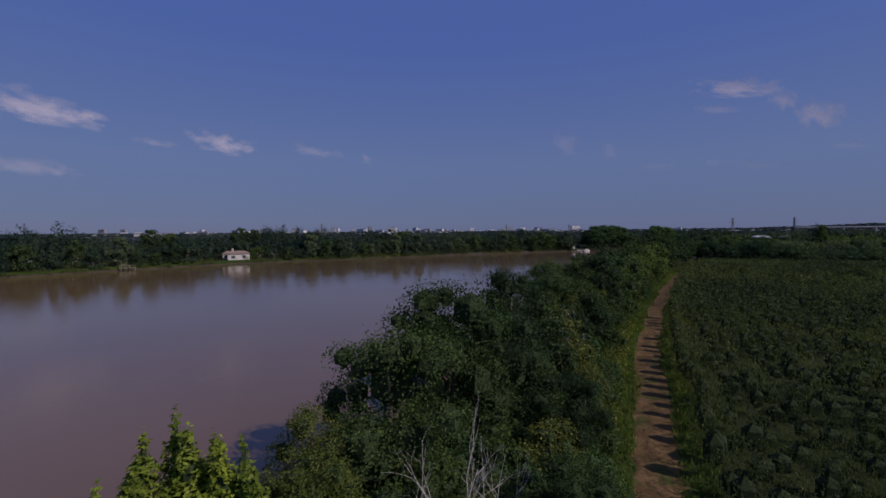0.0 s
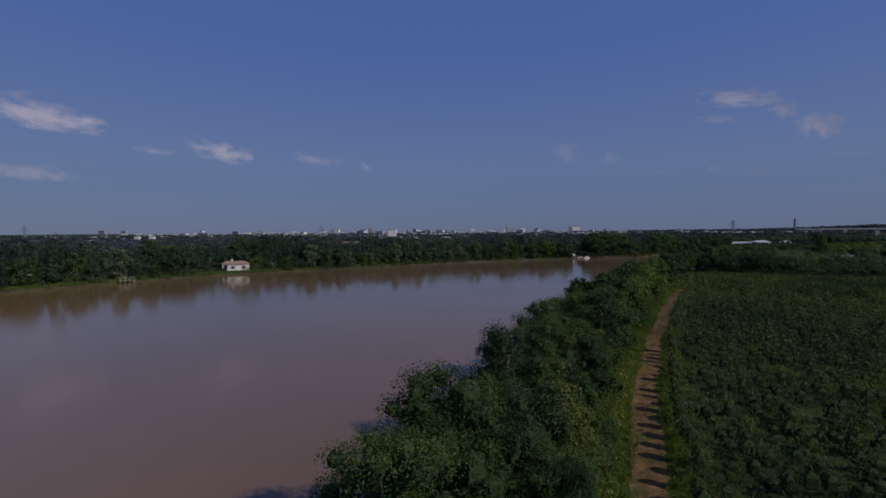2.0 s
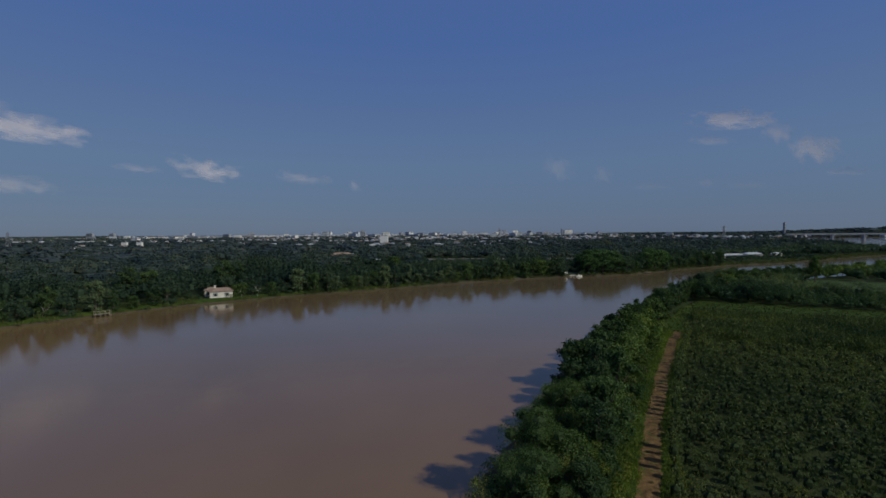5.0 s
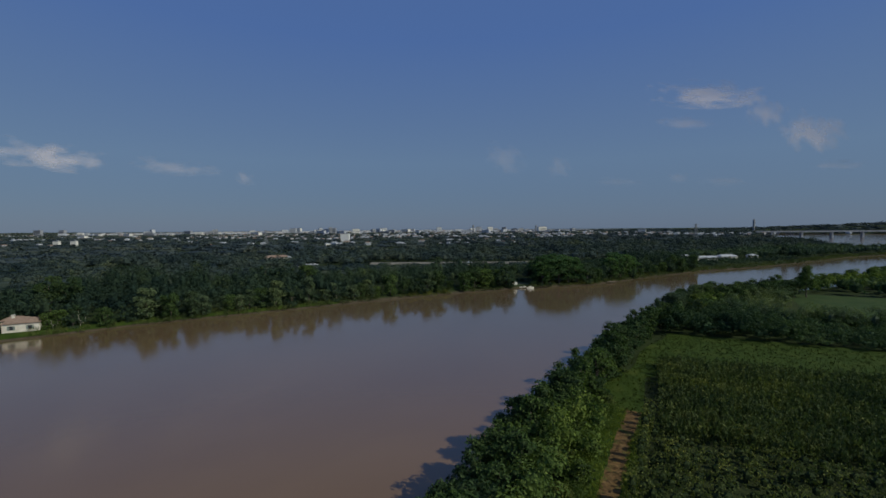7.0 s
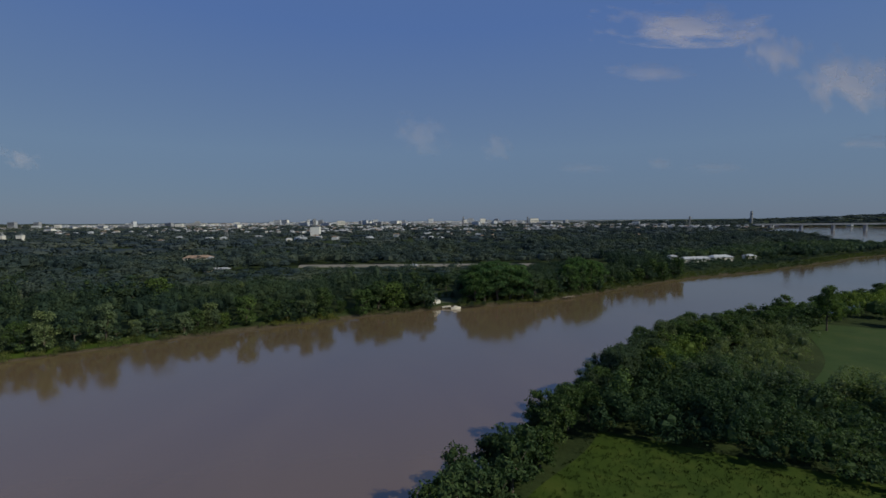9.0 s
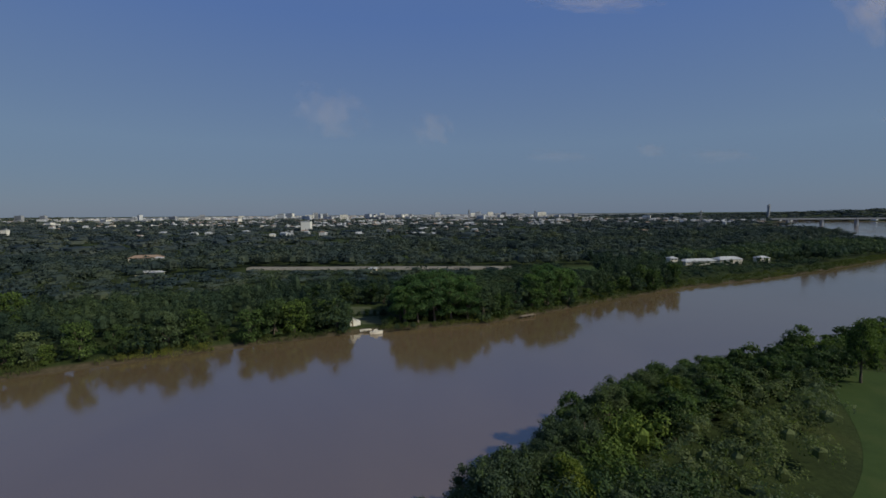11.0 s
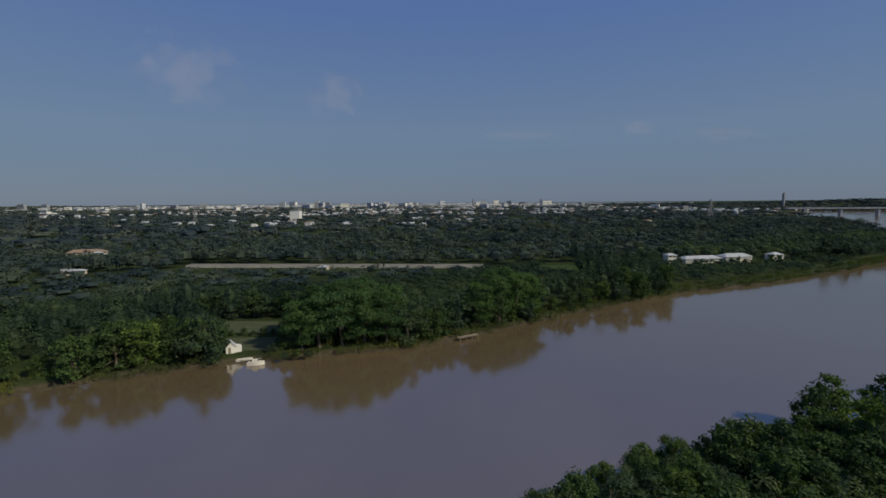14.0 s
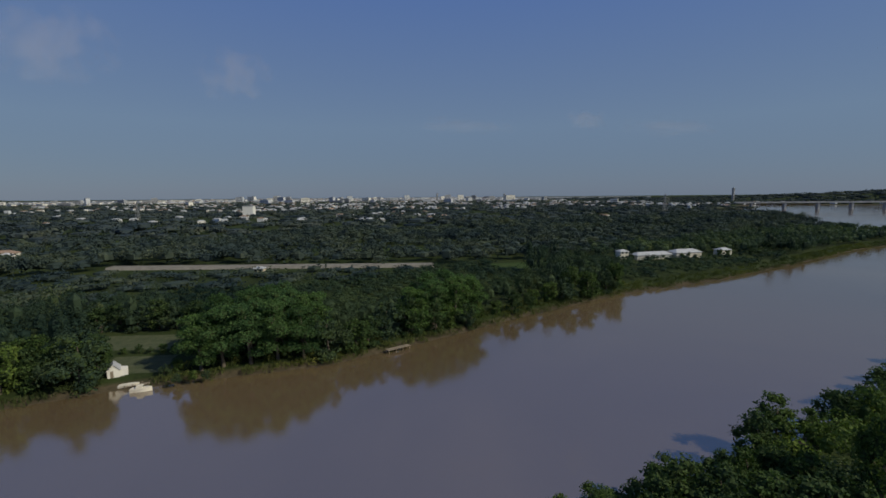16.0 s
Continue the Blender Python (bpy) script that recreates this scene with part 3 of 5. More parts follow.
tagged(new("dirt_track", mesh_of("dirt_track", tv, tf, [EARTH], None, True)), "rutted dry brown earth track beside the field", "track", kind="structure")

# ---- clouds ----
CLOUDS = [  # x, y, z, width, height, opacity
    (-335, 380, 120, 82, 16.5, 0.4),
    (-370, 400, 74, 56, 10.2, 0.2),
    (-132, 270, 67, 33, 7.6, 0.32),
    (-176, 276, 69, 21, 3.2, 0.13),
    (-77, 270, 62, 28, 4.2, 0.14),
    (-46, 270, 57, 6, 4.2, 0.11),
    (84, 303, 72, 17, 10.6, 0.09),
    (117, 312, 68, 11, 7.0, 0.085),
    (149, 227, 85, 34, 6.4, 0.4),
    (169, 222, 77, 12, 8.0, 0.25),
    (180, 213, 68, 17, 9.8, 0.3),
    (143, 232, 75, 18, 3.3, 0.17),
    (250, 272, 64, 20, 2.9, 0.12),
    (225, 370, 68, 11, 5.4, 0.08),
    (260, 370, 66, 28, 4.6, 0.07),
    (178, 365, 65, 24, 3.8, 0.06),
]


def cloud(k, x, y, z, w, h, a):
    rng = np.random.default_rng(40 + k)
    e = tagged(new("cloud"), "thin fair-weather cloud with soft wispy edges", "cloud", "clouds")
    e.matrix_basis = Matrix.Translation((x, y, z)) @ Matrix.Rotation(math.atan2(-x, y) + 0.6, 4, "Z") @ Matrix.Rotation(-0.35, 4, "X") @ Matrix.Diagonal((w / 2 * 1.5, w / 4, h / 2 * 1.9, 1))
    mat = cloud_material("cloud_vapour", 3.1 * k, a)
    for layer in range(2):
        off = (layer - 0.5) * 0.3
        v, f = [], []
        for i in range(13):
            for j in range(9):
                p, s = i / 6 - 1, j / 4 - 1
                v.append((p, off + 0.25 * (1 - p * p) * (1 - s * s) + rng.uniform(-0.03, 0.03), s))
        for i in range(12):
            for j in range(8):
                f.append((i * 9 + j, (i + 1) * 9 + j, (i + 1) * 9 + j + 1, i * 9 + j + 1))
        puff = part("puff", mesh_of("puff", v, f, [mat], None, True), e)
        puff.visible_shadow = False


for k, c in enumerate(CLOUDS):
    cloud(k, *c)

# ---- trees of the near bank ----
R = np.random.default_rng(7)
BROAD = [tree_meshes("broad", 11 + k, 10, w, "round", LEAF, 4200, 0.16) for k, w in enumerate((7.5, 8.5, 7.0, 9.0))]
OLIVE = [tree_meshes("olive", 31 + k, 10, w, "low", LEAF_OLIVE, 4000, 0.145) for k, w in enumerate((7.0, 6.2))]
DARKT = [tree_meshes("dark", 51 + k, 10, w, "low", LEAF_DARK, 4200, 0.16) for k, w in enumerate((8.0, 7.0))]
YOUNG = [tree_meshes("young", 61 + k, 8, w, "cone", LEAF_LIGHT, 5000, 0.088, spread=0.6) for k, w in enumerate((2.1, 1.8, 2.4))]
SHRUB = [tree_meshes("shrub", 71 + k, 3, 4.2, "low", m, 850, 0.155) for k, m in enumerate((LEAF_GROVE, LEAF_OLIVE, LEAF_WEED))]
FINE = [tree_meshes("fine", 91 + k, 10, w, kd, m, 15000, 0.078) for k, (w, kd, m) in enumerate(((8.5, "round", LEAF), (9.0, "round", LEAF), (8.0, "low", LEAF_DARK), (7.0, "low", LEAF_DARK), (7.0, "low", LEAF_OLIVE), (6.2, "low", LEAF_YELLOW)))]
FINE_SHRUB = [tree_meshes("fineshrub", 171 + k, 3, 4.2, "low", m, 3600, 0.068) for k, m in enumerate((LEAF_GROVE, LEAF_OLIVE, LEAF_WEED))]
EBANK = [tree_meshes("promontory", 101 + k, 10, w, kd, m, 4300, 0.155) for k, (w, kd, m) in enumerate(((8.0, "round", LEAF_BANK_HAZED), (8.5, "low", LEAF_BANK_HAZED), (7.5, "round", LEAF)))]
MIDB = [tree_meshes("mid", 211 + k, 10, w, kd, m, 1400, 0.28) for k, (w, kd, m) in enumerate(((8, "round", LEAF), (7.5, "low", LEAF), (8.5, "low", LEAF_DARK), (7.5, "round", LEAF_DARK), (8, "low", LEAF_DARK)))]
DEAD = [dead_tree_mesh(81 + k, 6.0) for k in range(3)]

# the large trees nearest to the start
for x, y, s, m, t, lab in (
        (-3.0, 21.5, 0.98, FINE[0], 2.6, "dense dark green riverside tree with a rounded crown"), (-0.3, 25.5, 1.1, FINE[1], 2.0, "tall broad green tree above the dirt track"),
        (4.2, 28.5, 0.84, FINE[2], 1.0, "dark leafy tree leaning over the undergrowth"), (5.4, 38.0, 1.08, FINE[2], 4.0, "dark dense tree standing over the water"),
        (9.8, 47.5, 0.98, FINE[0], 3.0, "green broadleaf tree on the river bank"), (11.2, 40.0, 0.66, FINE[3], 5.0, "dark shrubby tree beside the track verge"),
        (-6.0, 18.6, 0.64, FINE[4], 1.5, "olive green bushy tree at the water"), (-4.8, 15.2, 0.62, FINE[5], 0.2, "yellow-green bushy tree in full sun"),
        (0.6, 15.4, 0.42, FINE[4], 2.2, "low olive bush below the big trees"), (5.0, 17.1, 0.5, FINE[0], 0.9, "low green bush beside the verge"), (7.2, 24.0, 0.6, FINE[3], 0.4, "dark shrubby tree beside the track verge"),
        (13.2, 56.5, 1.0, FINE[1], 0.7, "green broadleaf tree on the river bank"), (18.8, 67.0, 1.0, FINE[0], 2.7, "green broadleaf tree on the river bank"), (18.7, 55.0, 0.66, FINE[5], 0.7, "olive green tree beside the track")):
    plant_tree(m, x, y, -0.2, s, t, lab, group="bank trees")
for x, y, s, k in ((-11.7, 11.0, 0.81, 0), (-10.7, 11.7, 0.88, 1), (-10.1, 12.4, 0.92, 2), (-9.4, 13.6, 1.07, 0), (-8.8, 14.2, 1.12, 2), (-8.1, 13.8, 1.08, 1), (-7.6, 14.3, 1.02, 0), (-7.0, 13.5, 1.04, 1), (-6.4, 13.9, 1.01, 2), (-5.8, 13.1, 0.95, 0),
                   (-8.9, 12.5, 0.95, 1), (-8.0, 12.3, 0.92, 2), (-7.2, 12.4, 0.92, 0), (-6.5, 12.1, 0.88, 1), (-9.9, 11.4, 0.86, 0)):
    plant_tree(YOUNG[k], x - 0.35, y, -0.6, s * 0.85, k + x, "slender young tree with bright yellow-green leaves", "young_tree", "young trees at the water", 1.6)
for x, y, s, k in ((-0.5, 15.6, 0.96, 0), (0.5, 16.2, 1.02, 1), (1.3, 15.4, 0.9, 2), (2.0, 16.6, 0.8, 0), (-1.6, 15.0, 0.72, 1), (0.9, 14.4, 0.62, 2), (9.0, 33.0, 1.05, 0), (12.1, 39.6, 1.04, 1), (18.2, 53.9, 0.99, 2)):
    ob = tagged(new("dead_tree", DEAD[k]), "bare bleached dead tree with thin twigs", "tree", "dead trees")
    ob.matrix_basis = pose(x, y, 0, 0, 0, 70 * k + 10 * x) @ Matrix.Scale(s, 4)
for k in range(130):
    u = R.uniform(-44, 116)
    v = R.uniform(-10, -2.0)
    x, y = uv(u, v)
    if float(shore_distance(x, y)) > 0.5 and float(dist_to_line(np.array(x), np.array(y), TRACK)) > 3.4:
        plant_tree((FINE_SHRUB if math.hypot(x, y) < 42 else SHRUB)[int(R.integers(0, 3))], x, y, -0.1, R.uniform(0.5, 1.1), R.uniform(0, 6.28), "leafy shrub in the undergrowth beside the verge", "shrub", "shrubs along the track")
for x, y, s, k in ((-2.9, 17.8, 0.88, 0), (-1.1, 16.9, 0.77, 1), (1.3, 18.0, 0.94, 2), (2.9, 19.4, 0.99, 0), (4.0, 17.8, 0.83, 2), (6.2, 20.0, 0.99, 0), (5.3, 22.4, 1.21, 1), (7.5, 24.2, 1.10, 2), (7.9, 28.8, 1.21, 0), (2.0, 23.8, 1.21, 2), (-0.9, 20.7, 1.04, 2), (9.9, 32.5, 1.16, 1)):
    plant_tree(FINE_SHRUB[k], x, y, -0.1, s, x * 3, "tangled sunlit shrub among bare twigs", "shrub", "shrubs along the track")
for k in range(46):
    u = R.uniform(-30, 16)
    x, y = uv(u, R.uniform(-11, -4))
    if float(shore_distance(x, y)) > 4.5 and float(dist_to_line(np.array(x), np.array(y), TRACK)) > 5.2 and math.hypot(x, y) > 20:
        pool = BROAD + OLIVE + DARKT
        plant_tree(pool[int(R.integers(0, len(pool)))], x, y, -0.3, R.uniform(0.42, 0.78), R.uniform(0, 6.28), "leafy green tree in the belt along the river bank", group="bank trees")

# the belt between the water and the track, then on along the bank
back_row = []
for x, y, dx, dy in along(NEAR_SHORE[4:21], 4.7, R, 1.0):
    dist = math.hypot(x, y)
    rows = 4
    for r in range(rows):
        off = (6.2 if y < 90 else 4.8 if y < 165 else 3.6) + r * 3.5 + R.uniform(-1.0, 1.0)
        px, py = x + dy * off, y - dx * off
        u, v = to_uv(px, py)
        if dist < 62 or (u < 118 and (v > -3.2 or float(dist_to_line(np.array(px), np.array(py), TRACK)) < 5.6)) or (118 <= u < 186 and v > -3.5 + (u - 117) * 0.26):
            continue
        if r > 1 and dist > 105 and px < 150:
            back_row.append((px, py))
            continue
        pool = (BROAD + BROAD + OLIVE[:1] + DARKT + DARKT) if dist < 85 else EBANK if 104 < px < 180 and r < 3 else MIDB
        k = int(R.integers(0, len(pool)))
        s = R.uniform(0.72, 1.05) * (1.0 if r else 0.86) * (0.9 if px > 168 else 0.92 if px > 158 else 1.0 if px > 152 else 1.1 if dist > 235 else 1.0)
        plant_tree(pool[k], px, py, -0.5 if r == 0 else -0.1, s, R.uniform(0, 6.28), "leafy green tree in the belt along the river bank", group="bank trees", wide=R.uniform(0.85, 1.1) * (1.2 if px > 158 else 1.0))
for x, y, dx, dy in along(NEAR_SHORE[20:23], 6.8, R, 1.6):
    for r in range(3):
        off = 2.0 + r * 5.2 + R.uniform(-1.5, 1.5)
        if r:
            back_row.append((x + dy * off, y - dx * off))
            continue
        plant_tree(MIDB[int(R.integers(0, 5))], x + dy * off, y - dx * off, -0.4, R.uniform(0.65, 1.0), R.uniform(0, 6.28), "dark leafy tree between the crop field and the water", group="bank trees", wide=R.uniform(0.95, 1.25))
plant_tree(BROAD[2], 211, 247, 0, 1.55, 1.0, "tall open-crowned tree above the bank wood", group="bank trees", wide=0.75)
BRIGHT = tree_meshes("bright", 99, 10, 6.5, "round", LEAF_YELLOW, 4200, 0.17)
for x, y, sc in ((131, 205, 1.0), (158, 231, 0.95)):
    plant_tree(BRIGHT, x, y, 0, sc, x, "bright yellow-green tree at the end of the belt", group="bank trees")
# ---- woods ----
def wood(name, pts, hts, wid, mat, leaves_each, leaf_size, label, seed, base_z=None, core=1.0):
    """A far wood as one mesh of clumpy crowns over their trunks."""
    rng = np.random.default_rng(seed)
    n = len(pts)
    pts, hts, wid = np.asarray(pts, float), np.asarray(hts, float), np.asarray(wid, float)
    lob = 6
    c = np.repeat(np.column_stack([pts, hts * 0.55]), lob, axis=0)
    a = rng.uniform(0, 6.28, n * lob)
    w = np.repeat(wid, lob)
    h = np.repeat(hts, lob)
    c[:, 0] += np.cos(a) * w * 0.27
    c[:, 1] += np.sin(a) * w * 0.27
    c[:, 2] += rng.uniform(-0.32, 0.24, n * lob) * h
    r = np.column_stack([w * rng.uniform(0.14, 0.32, n * lob), w * rng.uniform(0.14, 0.32, n * lob), h * rng.uniform(0.13, 0.26, n * lob)])
    zb = np.zeros(n) if base_z is None else np.asarray(base_z)
    c[:, 2] += np.repeat(zb, lob)
    v, f = leaves(rng, c, r, n * leaves_each, leaf_size, 0.3)
    # core of each crown
    base, fc = blob(np.random.default_rng(1), (0, 0, 0), (1, 1, 1), 5, 3, 0.12)
    base, fc = np.array(base), np.array(fc)
    cv = (base[None] * (np.column_stack([wid * 0.3, wid * 0.3, hts * 0.33]) * core)[:, None, :] + np.column_stack([pts, hts * 0.47 + zb])[:, None, :])
    cf = (fc[None] + (np.arange(n) * len(base))[:, None, None]).reshape(-1, 4) + len(v)
    idx = np.concatenate([np.zeros(len(f), int), np.ones(len(cf), int)])
    ob = new(name, mesh_of(name, np.concatenate([v, cv.reshape(-1, 3)]), np.concatenate([f, cf]), [mat, mat], idx))
    return tagged(ob, label, "wood", kind="stuff")


def scatter(x0, x1, y0, y1, step, keep, seed):
    rng = np.random.default_rng(seed)
    gx_, gy_ = np.meshgrid(np.arange(x0, x1, step), np.arange(y0, y1, step))
    x = gx_.ravel() + rng.uniform(-0.42, 0.42, gx_.size) * step
    y = gy_.ravel() + rng.uniform(-0.42, 0.42, gx_.size) * step
    k = keep(x, y)
    return x[k], y[k], rng


def swell(x, y):
    """A slow rise and fall from stand to stand, about 0.45 to 1.4."""
    q = np.sin(x * 0.031 + 1.7 * np.sin(y * 0.017)) + np.sin(y * 0.043 - 0.9 * np.sin(x * 0.021) + 1.0) + 0.7 * np.sin((x + y) * 0.083)
    return np.clip(0.92 + 0.2 * q, 0.45, 1.4)


def far_side(x, y):
    """True on the far side of the river."""
    return inside(x, y, FAR_SHORE + [(900, 4600), (-4600, 4600), (-4600, -300)]) | (x > 900) & (y > 600)


def clear(x, y):
    """False where fields, roads and yards stay open."""
    c = ~((x > 76) & (x < 99) & (y < 340) & (y > 314)) & ~((x > 62) & (x < 99) & (y < 339) & (y > 321))
    c &= ~((x > -250) & (x < -120) & (np.abs(y - 432) < 12)) & ~((x > 60) & (x < 200) & (np.abs(y - 530) < 10)) & ~((x > -100) & (x < 30) & (np.abs(y - 620) < 18)) & ~((x > -60) & (x < -10) & (np.abs(y - 345 - 0.3 * x) < 9)) & ~((x > 203) & (x < 268) & (np.abs(y - 444) < 14))
    c &= ~((x > 86) & (x < 100) & (y > 295) & (y < 320))
    c &= ~((x > -12) & (x < 176) & (np.abs(y - 459 + (x - 16) * 0.08) < 10))
    c &= ~((np.hypot(x + 101, y - 214) < 8) | (np.hypot(x + 164, y - 173) < 4) | (np.hypot(x - 21, y - 283) < 6) | (np.hypot(x - 56, y - 297) < 6))
    c &= ~((np.abs(x - 328) < 52) & (np.abs(y - 460) < 9))
    return c


x, y, g = scatter(-330, 480, 60, 470, 6.3, lambda x, y: far_side(x, y) & (shore_distance(x, y) > 9) & (dist_to_line(x, y, FAR_SHORE) < 90) & clear(x, y), 3)
inland = dist_to_line(x, y, FAR_SHORE)
young = (x > -45) & (x < 215) & (y > 346 + 0.06 * x) & (inland > 34)
low_works = (x > 255) & (x < 395) & (y > 400 + 0.3 * (x - 310))
hts = np.where(young, g.uniform(3.8, 5.4, len(x)), np.where(inland < 24, g.choice((8, 10, 12, 13.5), len(x)), g.choice((6, 8, 9.5, 11, 13.5), len(x))) * g.uniform(0.9, 1.1, len(x))) * np.where(low_works, 0.38, np.where(young | (inland < 22), 1.0, swell(x, y)))
wid = np.where(young, g.uniform(8.5, 12, len(x)), g.uniform(7, 10.5, len(x)))
fine = (x > -40) & (x < 330) & (inland < 62)
wood("wood", np.column_stack([x, y])[fine], hts[fine], wid[fine], LEAF_FAR_HAZED, 250, 0.285, "dense green mixed wood behind the far bank", 4, None, 0.6)
wood("wood", np.column_stack([x, y])[~fine], hts[~fine], wid[~fine], LEAF_FAR_HAZED, 130, 0.42, "dense green mixed wood behind the far bank", 44, None, 0.6)
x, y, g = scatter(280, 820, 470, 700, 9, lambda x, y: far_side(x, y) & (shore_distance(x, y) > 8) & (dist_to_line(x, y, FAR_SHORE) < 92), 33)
wood("wood", np.column_stack([x, y]), g.uniform(6, 11, len(x)), g.uniform(9, 13, len(x)), LEAF_FAR_HAZED, 80, 0.7, "green wood beside the upper reach", 34, None, 0.8)
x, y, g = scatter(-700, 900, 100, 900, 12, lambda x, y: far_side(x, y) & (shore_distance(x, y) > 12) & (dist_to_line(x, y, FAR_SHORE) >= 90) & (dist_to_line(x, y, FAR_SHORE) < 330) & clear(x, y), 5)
wood("wood", np.column_stack([x, y]), g.uniform(6.5, 11, len(x)) * np.where((np.abs(x - 90) < 150) & (y > 365) & (y < 446) | (x > 255) & (x < 395) & (y < 460), 0.42, swell(x, y)), g.uniform(14, 19, len(x)), LEAF_PLAIN_HAZED, 110, 0.8, "wide green wood on the far plain", 6, None, 0.82)
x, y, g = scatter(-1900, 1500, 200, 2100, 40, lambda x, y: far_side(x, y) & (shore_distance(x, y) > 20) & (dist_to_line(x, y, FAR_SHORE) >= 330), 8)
wood("wood", np.column_stack([x, y]), g.uniform(5, 9.5, len(x)) * swell(x * 0.4, y * 0.4), g.uniform(36, 52, len(x)), LEAF_DISTANT_HAZED, 46, 2.4, "distant dark woodland on the plain", 9)
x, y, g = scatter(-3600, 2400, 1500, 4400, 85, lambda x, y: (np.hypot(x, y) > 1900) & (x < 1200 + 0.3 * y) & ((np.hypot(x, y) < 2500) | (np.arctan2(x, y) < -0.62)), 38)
wood("wood", np.column_stack([x, y]), g.uniform(6, 10, len(x)), g.uniform(90, 120, len(x)), LEAF_DISTANT_HAZED, 40, 4.5, "distant dark woodland below the horizon", 39)
x, y, g = scatter(100, 720, 130, 520, 10, lambda x, y: ~far_side(x, y) & (shore_distance(x, y) > 14) & (to_uv(x, y)[0] > 198) & ~((to_uv(x, y)[0] < 278) & (to_uv(x, y)[1] > 45 + 0.3 * (to_uv(x, y)[0] - 203)) & (to_uv(x, y)[1] < 165)), 10)
close = np.hypot(x - 150, y - 235) < 85
hts, wid = g.uniform(6.5, 10, len(x)), g.uniform(7, 11, len(x))
cx, cy, g2 = scatter(100, 240, 170, 300, 5.4, lambda x, y: ~far_side(x, y) & (shore_distance(x, y) > 12) & (np.hypot(x - 150, y - 235) < 85) & (to_uv(x, y)[0] > 186) & ~((to_uv(x, y)[0] > 200) & (to_uv(x, y)[1] > 45 + 0.3 * (to_uv(x, y)[0] - 203))), 19)
wood("wood", np.column_stack([cx, cy]), g2.uniform(6.0, 9.5, len(cx)), g2.uniform(5.5, 8.5, len(cx)), LEAF_BANK_HAZED, 400, 0.23, "green wood on the near bank behind the water's edge", 18, None, 0.5)
wood("wood", np.column_stack([x, y])[~close], hts[~close], wid[~close] * 1.1, LEAF_DARK, 70, 0.75, "dark wood on the near bank beyond the crop field", 11)
x, y, g = scatter(1000, 3900, 300, 2700, 72, lambda x, y: ((x - 2600) * 0.66 + (y - 1350) * 0.75 > -700) & (shore_distance(x, y) > 20), 12)
wz = land_height(x, y)
wood("wood", np.column_stack([x, y]), g.uniform(8, 14, len(x)), g.uniform(60, 90, len(x)), LEAF_DISTANT_HAZED, 26, 4.2, "hazy wooded ridge far beyond the river", 13, wz)

back_row = np.array(back_row)
wood("wood", back_row, R.uniform(6.5, 10.5, len(back_row)), R.uniform(5.5, 8.5, len(back_row)), LEAF, 430, 0.28, "inner row of the wooded belt along the bank", 16, None, 0.5)
# the thick dark hedge, taller towards the river
hu, hq = np.meshgrid(np.arange(164, 199, 3.3), np.arange(7, 134, 3.4))
hu, hq = hu.ravel() + R.uniform(-1.5, 1.5, hu.size), hq.ravel() + R.uniform(-1.6, 1.6, hu.size)
hx, hy = uv(hu, hq)
k = (shore_distance(hx, hy) > 5) & (hq > 7 + (hu - 164) * 0.35)
hx, hy, hq, hu = hx[k], hy[k], hq[k], hu[k]
tall = np.clip(1.0 - (hq - 30) / 40, 0.62, 1.0)
wood("hedge", np.column_stack([hx, hy]), R.choice((6.0, 7.0, 8.2, 9.6), len(hx)) * R.uniform(0.85, 1.12, len(hx)) * tall, R.uniform(4.8, 7.5, len(hx)), LEAF_DARK, 270, 0.25, "tall dark overgrown hedge between meadow and crop field", 17, None, 0.55)

# first row of the far bank, tree by tree
FARB = [tree_meshes("bank", 111 + k, 11, w, "low", m, 1900, 0.28) for k, (w, m) in enumerate(((8.5, LEAF), (9.5, LEAF_FAR_HAZED), (8.0, LEAF_DARK), (7.0, LEAF_WILLOW)))]
GROVE = [tree_meshes("grove", 131 + k, 15, 10, "low", LEAF_GROVE, 6000, 0.205) for k in range(2)]
for x, y, dx, dy in along(FAR_SHORE[3:16], 6.7, R, 1.5):
    off = -(4.4 + R.uniform(-2.2, 2.2))
    px, py = x + dy * off, y - dx * off
    if not bool(clear(np.array(px), np.array(py))) or (102 < px < 132 and py < 325) or (86 < px < 101 and py < 330) or math.hypot(px + 99, py - 205) < 9:
        continue
    k = int(R.choice(4, p=(0.3, 0.35, 0.25, 0.1) if not -60 < px < 12 else (0.12, 0.12, 0.06, 0.7)))
    plant_tree(FARB[k], px, py, -1.6, R.choice((0.7, 0.85, 1.0, 1.15, 1.25)) * R.uniform(0.9, 1.1), R.uniform(0, 6.28), ("grey-green willow" if k == 3 else "green broadleaf tree") + " at the water's edge of the far bank", group="far bank trees", wide=R.uniform(0.85, 1.15))
for x, y, s in ((106.5, 308, 0.95), (111, 309.5, 1.05), (117, 310.5, 1.1), (123, 312, 1.08), (129, 313, 0.95), (108, 317, 1.1), (115, 319, 1.15), (122, 321, 1.15), (129, 322, 1.05), (112, 327, 1.1), (119, 329, 1.15),
                (104.5, 313, 0.8), (105, 322, 0.9), (157, 330, 0.95), (163, 334, 1.05), (170, 338, 1.05), (176, 342, 0.95), (161, 342, 1.1), (168, 346, 1.1), (175, 350, 0.95)):
    plant_tree(GROVE[int(R.integers(0, 2))], x, y, -0.2, s, R.uniform(0, 6.28), "tall rounded tree of a dense bright grove", group="grove trees", wide=1.2)

